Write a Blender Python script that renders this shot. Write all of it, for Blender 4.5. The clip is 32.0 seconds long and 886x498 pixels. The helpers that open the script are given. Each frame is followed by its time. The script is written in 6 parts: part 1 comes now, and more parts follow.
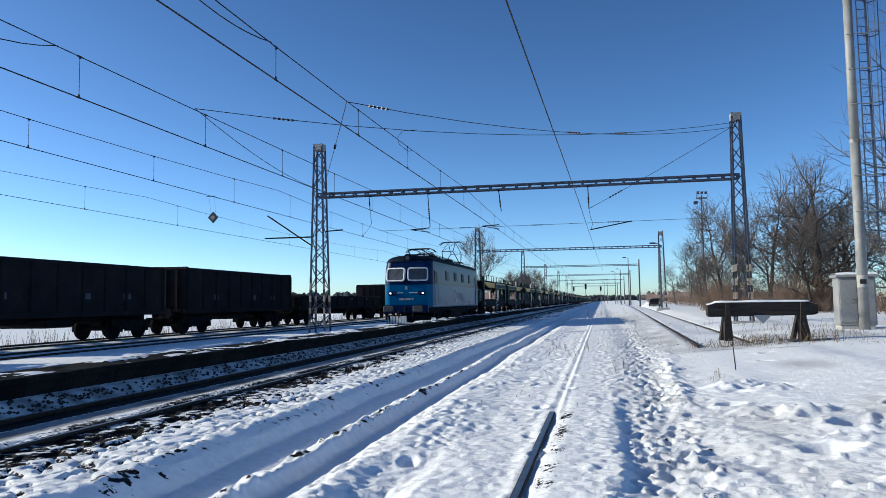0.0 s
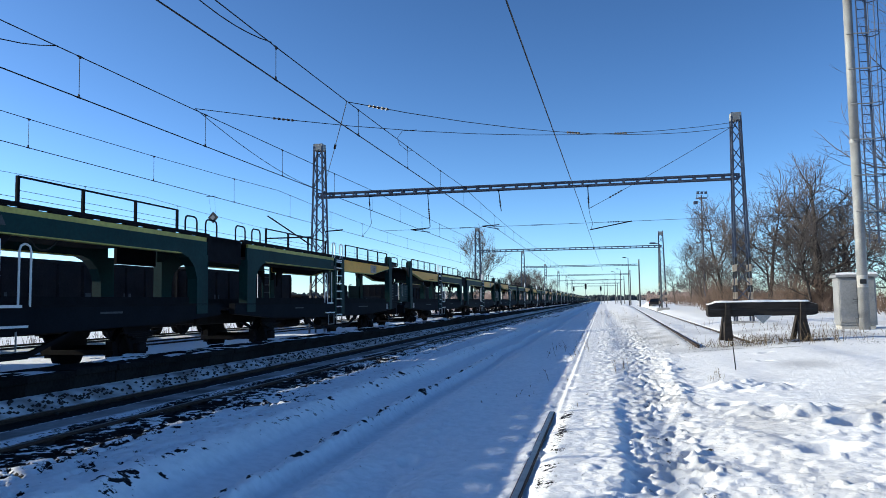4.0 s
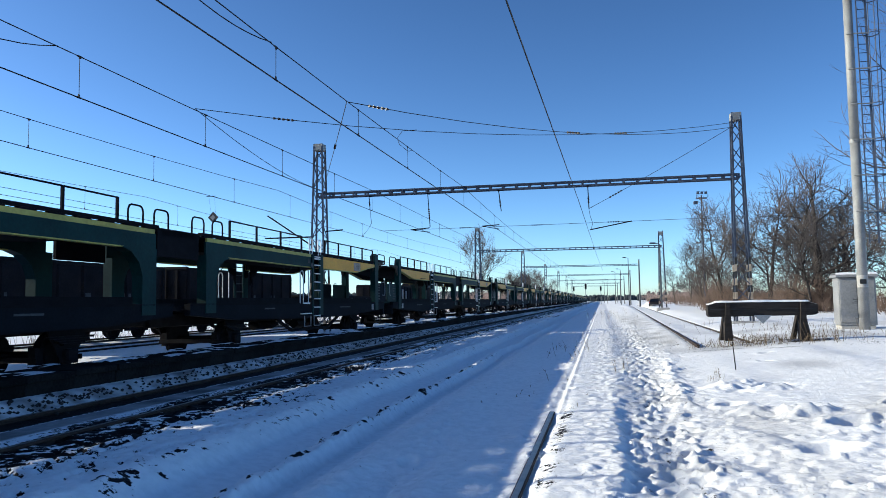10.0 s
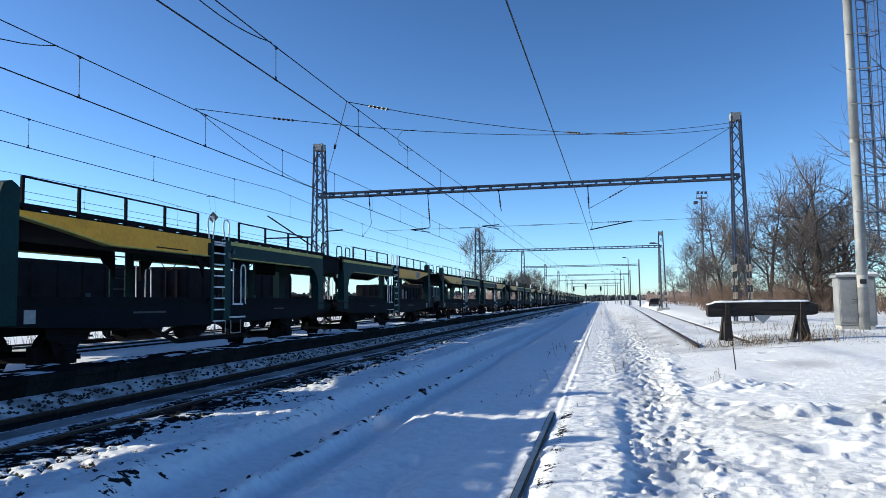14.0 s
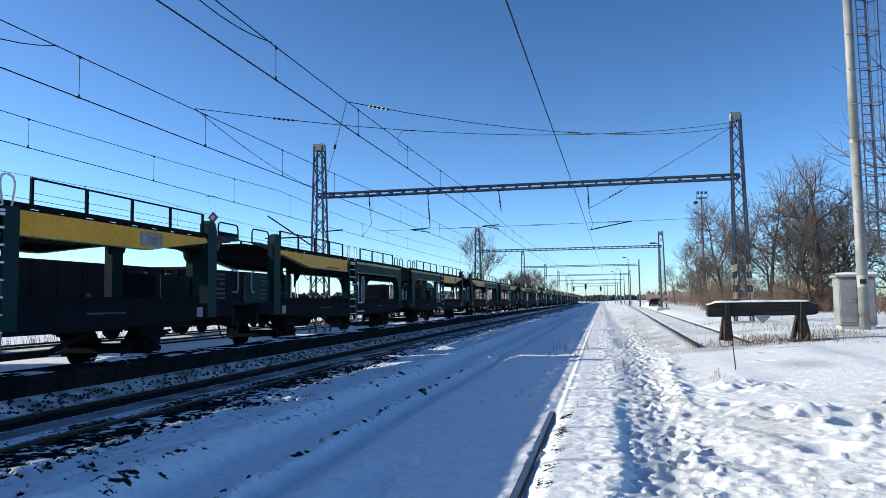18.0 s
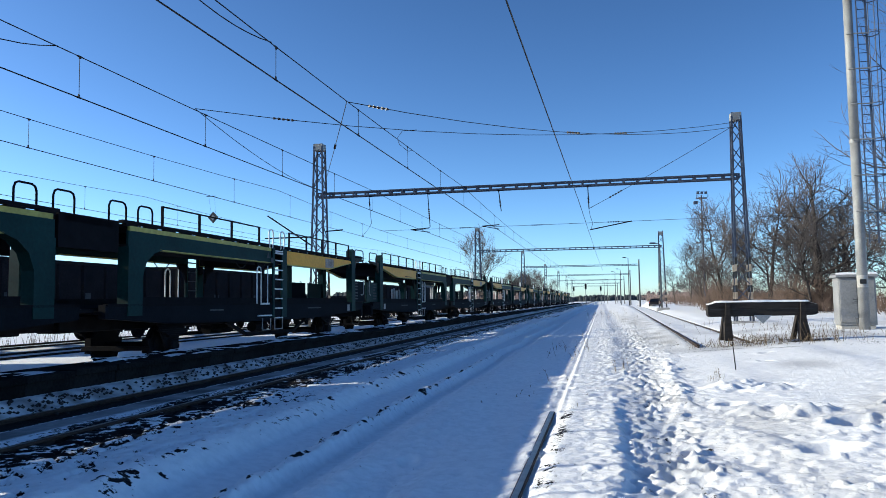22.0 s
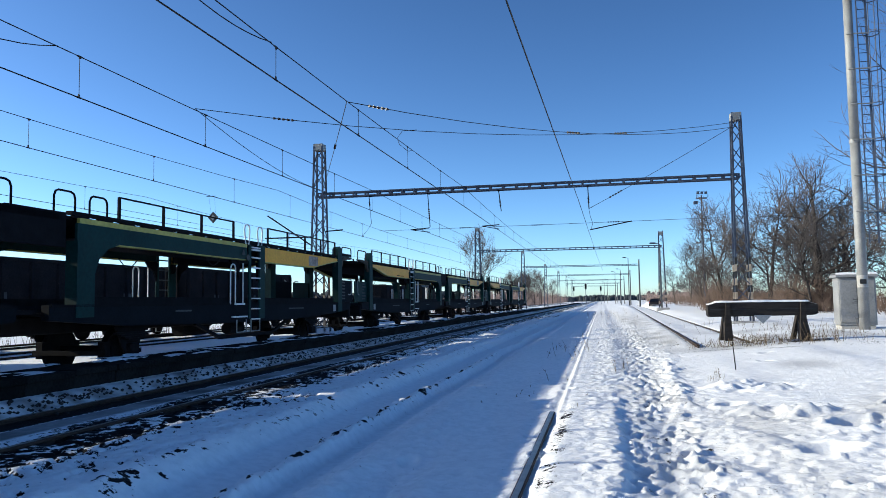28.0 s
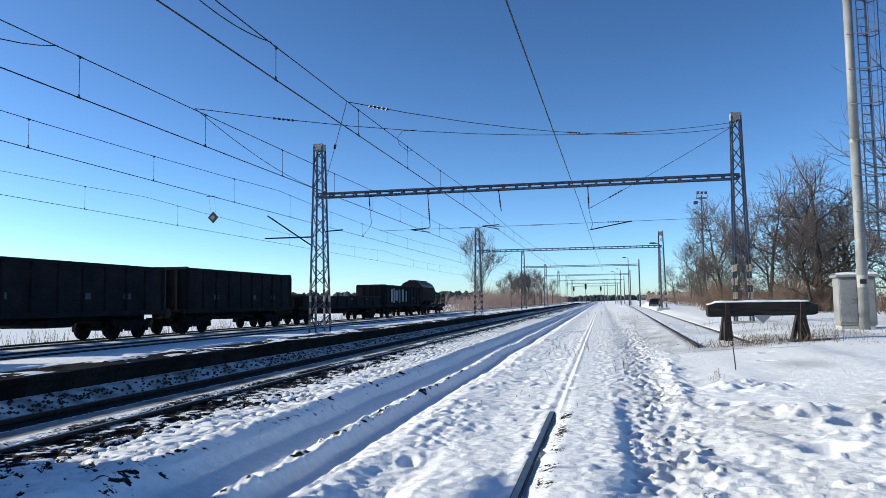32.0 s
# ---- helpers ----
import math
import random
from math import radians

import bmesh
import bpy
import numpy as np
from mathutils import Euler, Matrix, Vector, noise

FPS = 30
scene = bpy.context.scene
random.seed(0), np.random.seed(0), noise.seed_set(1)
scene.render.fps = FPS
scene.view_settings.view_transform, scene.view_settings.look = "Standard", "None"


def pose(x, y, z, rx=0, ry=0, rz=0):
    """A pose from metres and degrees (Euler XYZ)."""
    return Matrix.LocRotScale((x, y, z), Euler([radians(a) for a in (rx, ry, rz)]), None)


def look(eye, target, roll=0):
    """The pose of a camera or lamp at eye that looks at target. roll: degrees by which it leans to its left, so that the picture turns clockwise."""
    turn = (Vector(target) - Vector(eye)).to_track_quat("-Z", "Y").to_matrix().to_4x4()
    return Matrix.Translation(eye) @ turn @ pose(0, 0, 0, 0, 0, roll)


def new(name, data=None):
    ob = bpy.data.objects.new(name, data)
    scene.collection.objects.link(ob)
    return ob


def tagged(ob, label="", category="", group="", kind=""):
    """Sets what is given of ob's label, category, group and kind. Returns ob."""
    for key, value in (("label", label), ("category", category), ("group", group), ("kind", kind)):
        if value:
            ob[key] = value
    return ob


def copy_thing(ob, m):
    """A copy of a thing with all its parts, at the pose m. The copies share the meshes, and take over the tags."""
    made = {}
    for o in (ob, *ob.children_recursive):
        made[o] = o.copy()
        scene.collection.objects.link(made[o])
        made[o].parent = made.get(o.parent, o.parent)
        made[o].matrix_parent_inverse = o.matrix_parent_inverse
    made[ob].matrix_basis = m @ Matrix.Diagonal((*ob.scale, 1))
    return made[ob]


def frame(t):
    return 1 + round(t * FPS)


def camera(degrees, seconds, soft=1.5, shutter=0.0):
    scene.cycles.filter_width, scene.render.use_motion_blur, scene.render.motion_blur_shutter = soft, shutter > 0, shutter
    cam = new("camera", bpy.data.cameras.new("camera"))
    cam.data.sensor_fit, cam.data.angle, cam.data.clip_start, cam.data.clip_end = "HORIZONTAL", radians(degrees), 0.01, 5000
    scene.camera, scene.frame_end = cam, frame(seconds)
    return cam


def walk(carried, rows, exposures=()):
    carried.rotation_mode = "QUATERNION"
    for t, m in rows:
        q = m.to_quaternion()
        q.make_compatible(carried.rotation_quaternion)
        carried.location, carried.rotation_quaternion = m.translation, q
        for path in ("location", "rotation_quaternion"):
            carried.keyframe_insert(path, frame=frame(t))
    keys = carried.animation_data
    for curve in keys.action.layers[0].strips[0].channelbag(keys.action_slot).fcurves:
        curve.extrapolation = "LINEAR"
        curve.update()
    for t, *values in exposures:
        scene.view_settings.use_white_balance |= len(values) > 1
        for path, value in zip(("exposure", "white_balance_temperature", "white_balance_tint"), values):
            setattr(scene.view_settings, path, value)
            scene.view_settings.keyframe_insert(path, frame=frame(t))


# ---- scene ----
CLIP = 32.0
EYE = (0.0, 0.0, 1.40)
cam = camera(62.19, CLIP, soft=0.5)
VIEW = look(EYE, (-20.928, 97.520, 8.606), -0.80)
walk(cam, [(0.0, VIEW), (CLIP, VIEW)], exposures=[(0.0, 0.31, 5230, 2), (1.0, 0.45, 5240, 2), (2.0, 0.57, 5250, 2), (3.0, 0.60, 5250, 2), (30.5, 0.60, 5250, 2), (CLIP, 0.45, 5250, 2)])

# ---- world and sun ----
SUN_ELEV = 19.8          # degrees
SUN_DIR = Vector((1.0, 0.10, 0.0)).normalized()     # way in which the light travels over the ground
world = bpy.data.worlds.new("winter_sky")
scene.world = world
world.use_nodes = True
wn = world.node_tree
sky = wn.nodes.new("ShaderNodeTexSky")
sky.sky_type = "NISHITA"
sky.sun_disc = False
sky.sun_elevation = radians(SUN_ELEV)
sky.sun_rotation = math.atan2(-SUN_DIR.x, -SUN_DIR.y)
sky.altitude = 1500
sky.air_density = 0.75
sky.dust_density = 1.2
sky.ozone_density = 0.7
deep = wn.nodes.new("ShaderNodeGamma")          # clear dry air: deep overhead, pale low down
deep.inputs[1].default_value = 1.35
wn.links.new(sky.outputs[0], deep.inputs[0])
wn.links.new(deep.outputs[0], wn.nodes["Background"].inputs[0])
wn.nodes["Background"].inputs[1].default_value = 0.068

sun_data = bpy.data.lights.new("sun", "SUN")
sun_data.energy = 5.0
sun_data.angle = radians(0.53)
sun_data.color = (1.0, 0.79, 0.53)
sun = new("sun", sun_data)
to_ground = Vector((SUN_DIR.x, SUN_DIR.y, -math.tan(radians(SUN_ELEV))))
sun.matrix_world = look((-60, 0, 40), Vector((-60, 0, 40)) + to_ground)

# ---- materials ----
def nodes_of(name):
    m = bpy.data.materials.new(name)
    m.use_nodes = True
    return m, m.node_tree, m.node_tree.nodes["Principled BSDF"]


def plain(name, a, b=None, rough=0.6, metal=0.0, scale=6.0, bump=0.0, fine=60.0, stretch=(1, 1, 1), spot=None, spot_at=0.62, emit=None, vary=0.0, gloss=0.3):
    """A surface whose colour wanders between a and b at two scales, with bump, and stains of colour spot."""
    m, t, p = nodes_of(name)
    n, l = t.nodes, t.links
    b = b or tuple(min(1, c * 1.35 + 0.004) for c in a)
    co = n.new("ShaderNodeTexCoord")
    mp = n.new("ShaderNodeMapping")
    mp.inputs["Scale"].default_value = stretch
    l.new(co.outputs["Object"], mp.inputs[0])
    big, small = n.new("ShaderNodeTexNoise"), n.new("ShaderNodeTexNoise")
    big.inputs["Scale"].default_value, small.inputs["Scale"].default_value = scale, fine
    big.inputs["Detail"].default_value, small.inputs["Detail"].default_value = 4, 3
    l.new(mp.outputs[0], big.inputs["Vector"]), l.new(mp.outputs[0], small.inputs["Vector"])
    mix = n.new("ShaderNodeMath")
    mix.operation = "MULTIPLY_ADD"
    mix.inputs[1].default_value = 0.45
    l.new(small.outputs[0], mix.inputs[0])
    half = n.new("ShaderNodeMath")
    half.operation = "MULTIPLY"
    half.inputs[1].default_value = 0.55
    l.new(big.outputs[0], half.inputs[0]), l.new(half.outputs[0], mix.inputs[2])
    ramp = n.new("ShaderNodeValToRGB")
    ramp.color_ramp.elements[0].position, ramp.color_ramp.elements[1].position = 0.36, 0.64
    ramp.color_ramp.elements[0].color, ramp.color_ramp.elements[1].color = (*a, 1), (*b, 1)
    if spot:
        e = ramp.color_ramp.elements.new(spot_at)
        e.color = (*b, 1)
        ramp.color_ramp.elements[2].color = (*spot, 1)
        ramp.color_ramp.elements[2].position = min(0.99, spot_at + 0.05)
    l.new(mix.outputs[0], ramp.inputs[0])
    colour = ramp.outputs[0]
    if vary:
        info, hsv, add = n.new("ShaderNodeObjectInfo"), n.new("ShaderNodeHueSaturation"), n.new("ShaderNodeMapRange")
        add.inputs["To Min"].default_value, add.inputs["To Max"].default_value = 1 - vary, 1 + vary
        l.new(info.outputs["Random"], add.inputs["Value"]), l.new(add.outputs[0], hsv.inputs["Value"])
        l.new(colour, hsv.inputs["Color"])
        colour = hsv.outputs[0]
    l.new(colour, p.inputs["Base Color"])
    p.inputs["Roughness"].default_value, p.inputs["Metallic"].default_value = rough, metal
    p.inputs["Specular IOR Level"].default_value = gloss
    if bump:
        bp = n.new("ShaderNodeBump")
        bp.inputs["Strength"].default_value, bp.inputs["Distance"].default_value = 0.6, bump
        l.new(mix.outputs[0], bp.inputs["Height"]), l.new(bp.outputs[0], p.inputs["Normal"])
    if emit:
        p.inputs["Emission Color"].default_value, p.inputs["Emission Strength"].default_value = (*emit[:3], 1), emit[3]
    return m


def snow_material(name, dirt=True):
    m, t, p = nodes_of(name)
    n, l = t.nodes, t.links
    co = n.new("ShaderNodeTexCoord")
    big, small, grain = (n.new("ShaderNodeTexNoise") for _ in range(3))
    for k, s in ((big, 1.3), (small, 9.0), (grain, 55.0)):
        k.inputs["Scale"].default_value, k.inputs["Detail"].default_value = s, 5
        l.new(co.outputs["Object"], k.inputs["Vector"])
    ramp = n.new("ShaderNodeValToRGB")
    ramp.color_ramp.elements[0].position, ramp.color_ramp.elements[1].position = 0.30, 0.60
    ramp.color_ramp.elements[0].color, ramp.color_ramp.elements[1].color = (0.77, 0.785, 0.815, 1), (0.87, 0.88, 0.905, 1)
    l.new(small.outputs[0], ramp.inputs[0])
    out = ramp.outputs[0]
    if dirt:
        at = n.new("ShaderNodeAttribute")
        at.attribute_name = "bare"
        patch, fleck, wob = n.new("ShaderNodeTexNoise"), n.new("ShaderNodeMath"), n.new("ShaderNodeMath")
        patch.inputs["Scale"].default_value, patch.inputs["Detail"].default_value, patch.inputs["Roughness"].default_value = 13.0, 5, 0.7
        l.new(co.outputs["Object"], patch.inputs["Vector"])
        fleck.operation = wob.operation = "MULTIPLY_ADD"
        fleck.inputs[1].default_value, fleck.inputs[2].default_value = 2.4, -1.2
        l.new(patch.outputs[0], fleck.inputs[0])
        wob.inputs[1].default_value = 0.5
        l.new(grain.outputs[0], wob.inputs[0]), l.new(fleck.outputs[0], wob.inputs[2])
        add = n.new("ShaderNodeMath")
        l.new(at.outputs["Fac"], add.inputs[0]), l.new(wob.outputs[0], add.inputs[1])
        edge = n.new("ShaderNodeMapRange")
        edge.inputs["From Min"].default_value, edge.inputs["From Max"].default_value = 0.70, 0.80
        l.new(add.outputs[0], edge.inputs["Value"])
        # soil colour taken near black to include the shade between clods
        soil = n.new("ShaderNodeValToRGB")
        soil.color_ramp.elements[0].color, soil.color_ramp.elements[1].color = (0.002, 0.002, 0.003, 1), (0.013, 0.012, 0.013, 1)
        l.new(grain.outputs[0], soil.inputs[0])
        mix = n.new("ShaderNodeMix")
        mix.data_type = "RGBA"
        l.new(edge.outputs[0], mix.inputs[0]), l.new(out, mix.inputs[6]), l.new(soil.outputs[0], mix.inputs[7])
        out = mix.outputs[2]
        at2 = n.new("ShaderNodeAttribute")
        at2.attribute_name = "slush"
        grey = n.new("ShaderNodeMix")
        grey.data_type = "RGBA"
        tone = n.new("ShaderNodeValToRGB")
        tone.color_ramp.elements[0].color, tone.color_ramp.elements[1].color = (0.045, 0.044, 0.046, 1), (0.18, 0.17, 0.165, 1)
        l.new(small.outputs[0], tone.inputs[0])
        l.new(at2.outputs["Fac"], grey.inputs[0]), l.new(out, grey.inputs[6]), l.new(tone.outputs[0], grey.inputs[7])
        out = grey.outputs[2]
    l.new(out, p.inputs["Base Color"])
    p.inputs["Roughness"].default_value = 0.75
    p.inputs["Specular IOR Level"].default_value = 0.12
    b1, b2 = n.new("ShaderNodeBump"), n.new("ShaderNodeBump")
    b1.inputs["Distance"].default_value, b1.inputs["Strength"].default_value = 0.018, 0.55
    b2.inputs["Distance"].default_value, b2.inputs["Strength"].default_value = 0.005, 0.5
    l.new(small.outputs[0], b1.inputs["Height"]), l.new(grain.outputs[0], b2.inputs["Height"])
    crumb, b3 = n.new("ShaderNodeTexNoise"), n.new("ShaderNodeBump")
    crumb.inputs["Scale"].default_value, crumb.inputs["Detail"].default_value, crumb.inputs["Roughness"].default_value = 22.0, 4, 0.65
    l.new(co.outputs["Object"], crumb.inputs["Vector"])
    b3.inputs["Distance"].default_value, b3.inputs["Strength"].default_value = 0.02, 0.6
    l.new(crumb.outputs[0], b3.inputs["Height"])
    l.new(b1.outputs[0], b3.inputs["Normal"]), l.new(b3.outputs[0], b2.inputs["Normal"]), l.new(b2.outputs[0], p.inputs["Normal"])
    return m


SNOW = snow_material("snow_ground")
SNOW_CAP = snow_material("snow_cap", dirt=False)
RAIL_RUST = plain("rail_rust", (0.022, 0.016, 0.013), (0.055, 0.036, 0.028), 0.7, 0.2, 5, 0.002)
RAIL_HEAD = plain("rail_head", (0.16, 0.15, 0.15), (0.28, 0.26, 0.25), 0.35, 0.9, 8)
# platform wall concrete darkened: the shade on its face is in the colour
CONCRETE = plain("shaded_old_concrete", (0.007, 0.007, 0.008), (0.018, 0.018, 0.018), 0.9, 0, 1.7, 0.01, 22, spot=(0.03, 0.03, 0.028), vary=0.3, gloss=0.05)
CONCRETE_LIGHT = plain("concrete_light", (0.30, 0.29, 0.27), (0.45, 0.44, 0.42), 0.85, 0, 2.0, 0.006, 30)
STONE = plain("ballast_stone", (0.016, 0.015, 0.016), (0.055, 0.052, 0.050), 0.9, 0, 9, 0.01, 50)
STEEL_BLUE = plain("mast_paint", (0.030, 0.040, 0.066), (0.068, 0.084, 0.126), 0.6, 0.1, 3, 0.001, spot=(0.09, 0.05, 0.03))
STEEL_GREY = plain("galvanised_steel", (0.20, 0.20, 0.20), (0.32, 0.32, 0.31), 0.6, 0.2, 3, 0.001)
POST_GREY = plain("weathered_post", (0.07, 0.07, 0.072), (0.13, 0.13, 0.13), 0.6, 0.2, 3, 0.001)
WIRE = plain("copper_wire", (0.025, 0.025, 0.03), (0.06, 0.055, 0.05), 0.5, 0.7, 5)
CERAMIC = plain("brown_insulator", (0.020, 0.012, 0.010), (0.042, 0.026, 0.020), 0.25, 0, 5)
YELLOW_BAND = plain("yellow_band", (0.26, 0.20, 0.14), (0.40, 0.33, 0.25), 0.6, 0, 4)
BLACK_BAND = plain("black_band", (0.02, 0.02, 0.02), (0.05, 0.05, 0.05), 0.6, 0, 4)
# brown paint taken near black, with the backlit sides' shade put in
WAGON_BROWN = plain("shaded_wagon_brown", (0.008, 0.008, 0.010), (0.019, 0.017, 0.019), 0.85, 0.0, 1.2, 0.003, 18, spot=(0.035, 0.026, 0.024), gloss=0.1)
WAGON_GREY = plain("wagon_grey_paint", (0.10, 0.105, 0.11), (0.17, 0.175, 0.18), 0.55, 0.1, 1.2, 0.002, 18)
# iron and sill near black: shade of the backlit train is in the colour
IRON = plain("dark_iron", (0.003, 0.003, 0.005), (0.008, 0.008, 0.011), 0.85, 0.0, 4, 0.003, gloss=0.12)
SHADED_SILL = plain("shaded_sill", (0.002, 0.0035, 0.007), (0.006, 0.008, 0.013), 0.8, 0.0, 1.3, 0.003, 16, gloss=0.12)
GREEN = plain("green_paint", (0.003, 0.020, 0.021), (0.006, 0.034, 0.034), 0.6, 0.05, 1.1, 0.002, 14, spot=(0.022, 0.022, 0.016), spot_at=0.68, gloss=0.15)
YELLOW = plain("yellow_paint", (0.58, 0.28, 0.008), (0.78, 0.39, 0.014), 0.45, 0.05, 1.2, 0.002, 14, spot=(0.30, 0.17, 0.03), spot_at=0.66)
WORN_END = plain("worn_end_paint", (0.020, 0.022, 0.022), (0.09, 0.078, 0.062), 0.8, 0, 2.6, 0.003, 14, spot=(0.26, 0.22, 0.20), spot_at=0.60, gloss=0.1)
PALE_YELLOW = plain("faded_yellow_strip", (0.30, 0.27, 0.06), (0.46, 0.42, 0.10), 0.5, 0.05, 2.2, 0.002, 14)
WHITE_PAINT = plain("white_paint", (0.60, 0.60, 0.60), (0.78, 0.78, 0.78), 0.5, 0, 3, spot=(0.35, 0.30, 0.26))
GREY_SIGN = plain("grey_plate", (0.20, 0.21, 0.22), (0.34, 0.35, 0.36), 0.6, 0, 6)
DULL_MARK = plain("dull_marking", (0.035, 0.038, 0.042), (0.07, 0.074, 0.08), 0.7, 0, 6)
NOTICE = plain("torn_notice", (0.16, 0.13, 0.11), (0.42, 0.36, 0.33), 0.8, 0, 5, 0.001, 16, spot=(0.55, 0.30, 0.02), spot_at=0.66)
RED_SIGN = plain("red_sign", (0.35, 0.03, 0.03), (0.5, 0.06, 0.05), 0.5, 0, 6)
LOCO_DARK = plain("loco_dark_blue", (0.0018, 0.0085, 0.046), (0.0035, 0.014, 0.064), 0.30, 0.0, 0.9, 0.001, 9, gloss=0.12)
LOCO_BLUE = plain("loco_blue", (0.003, 0.076, 0.20), (0.006, 0.096, 0.235), 0.30, 0.0, 0.9, 0.001, 9, spot=(0.007, 0.05, 0.13), spot_at=0.70, gloss=0.12)
ROOF_GREY = plain("roof_grey", (0.004, 0.007, 0.018), (0.010, 0.015, 0.030), 0.7, 0.0, 2, 0.002, gloss=0.08)
PLOUGH_PALE = plain("pale_plough_paint", (0.50, 0.51, 0.52), (0.72, 0.73, 0.74), 0.7, 0, 5, spot=(0.1, 0.1, 0.1), spot_at=0.6)
TAIL_LENS = plain("dim_red_lens", (0.06, 0.012, 0.012), (0.10, 0.02, 0.02), 0.3, 0, 6)
DARK_GLASS = plain("dark_window", (0.006, 0.009, 0.016), (0.012, 0.016, 0.026), 0.4, 0, 2, gloss=0.1)
FROSTED = plain("frosted_pane", (0.014, 0.024, 0.05), (0.026, 0.038, 0.07), 0.6, 0, 2)
SCREEN_GLASS = plain("pale_windscreen", (0.05, 0.055, 0.065), (0.09, 0.095, 0.11), 0.06, 0, 2)
LAMP_ON = plain("lit_lamp", (0.9, 0.9, 0.85), None, 0.3, 0, 3, emit=(1.0, 0.95, 0.85, 0.9))
LAMP_OFF = plain("lamp_glass", (0.35, 0.36, 0.37), (0.5, 0.5, 0.5), 0.15, 0, 3)
RUBBER = plain("black_rubber", (0.012, 0.012, 0.012), (0.03, 0.03, 0.03), 0.8, 0, 5)
OLD_WOOD = plain("tarred_timber", (0.014, 0.012, 0.011), (0.045, 0.037, 0.031), 0.85, 0, 2, 0.006, 25, (1, 8, 8))
CABINET = plain("grey_cabinet", (0.20, 0.205, 0.21), (0.29, 0.29, 0.29), 0.6, 0, 1.5, 0.002, 20, spot=(0.26, 0.24, 0.22))
BARK = plain("bark", (0.020, 0.017, 0.016), (0.060, 0.051, 0.046), 0.9, 0, 3, 0.01, 25, (1, 1, 0.3))
TWIG = plain("twig", (0.055, 0.047, 0.044), (0.125, 0.107, 0.098), 0.9, 0, 3)
BRUSH = plain("brown_brush", (0.075, 0.053, 0.042), (0.15, 0.108, 0.085), 0.9, 0, 0.6, 0, 8)
# far bushes: reddish stems made paler, distance haze put into the colour
RED_BRUSH = plain("reddish_brush", (0.15, 0.112, 0.104), (0.27, 0.205, 0.190), 0.9, 0, 0.3, 0, 4)
CONIFER = plain("dark_woodland", (0.030, 0.036, 0.042), (0.065, 0.072, 0.076), 0.95, 0, 0.06, 0, 1.5)
DRY_GRASS = plain("dry_grass", (0.055, 0.042, 0.028), (0.12, 0.092, 0.062), 0.9, 0, 4)
CAR_BLACK = plain("black_car_paint", (0.010, 0.010, 0.011), (0.02, 0.02, 0.02), 0.25, 0.2, 3)
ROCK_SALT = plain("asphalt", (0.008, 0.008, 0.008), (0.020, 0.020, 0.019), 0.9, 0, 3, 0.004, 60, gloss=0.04)


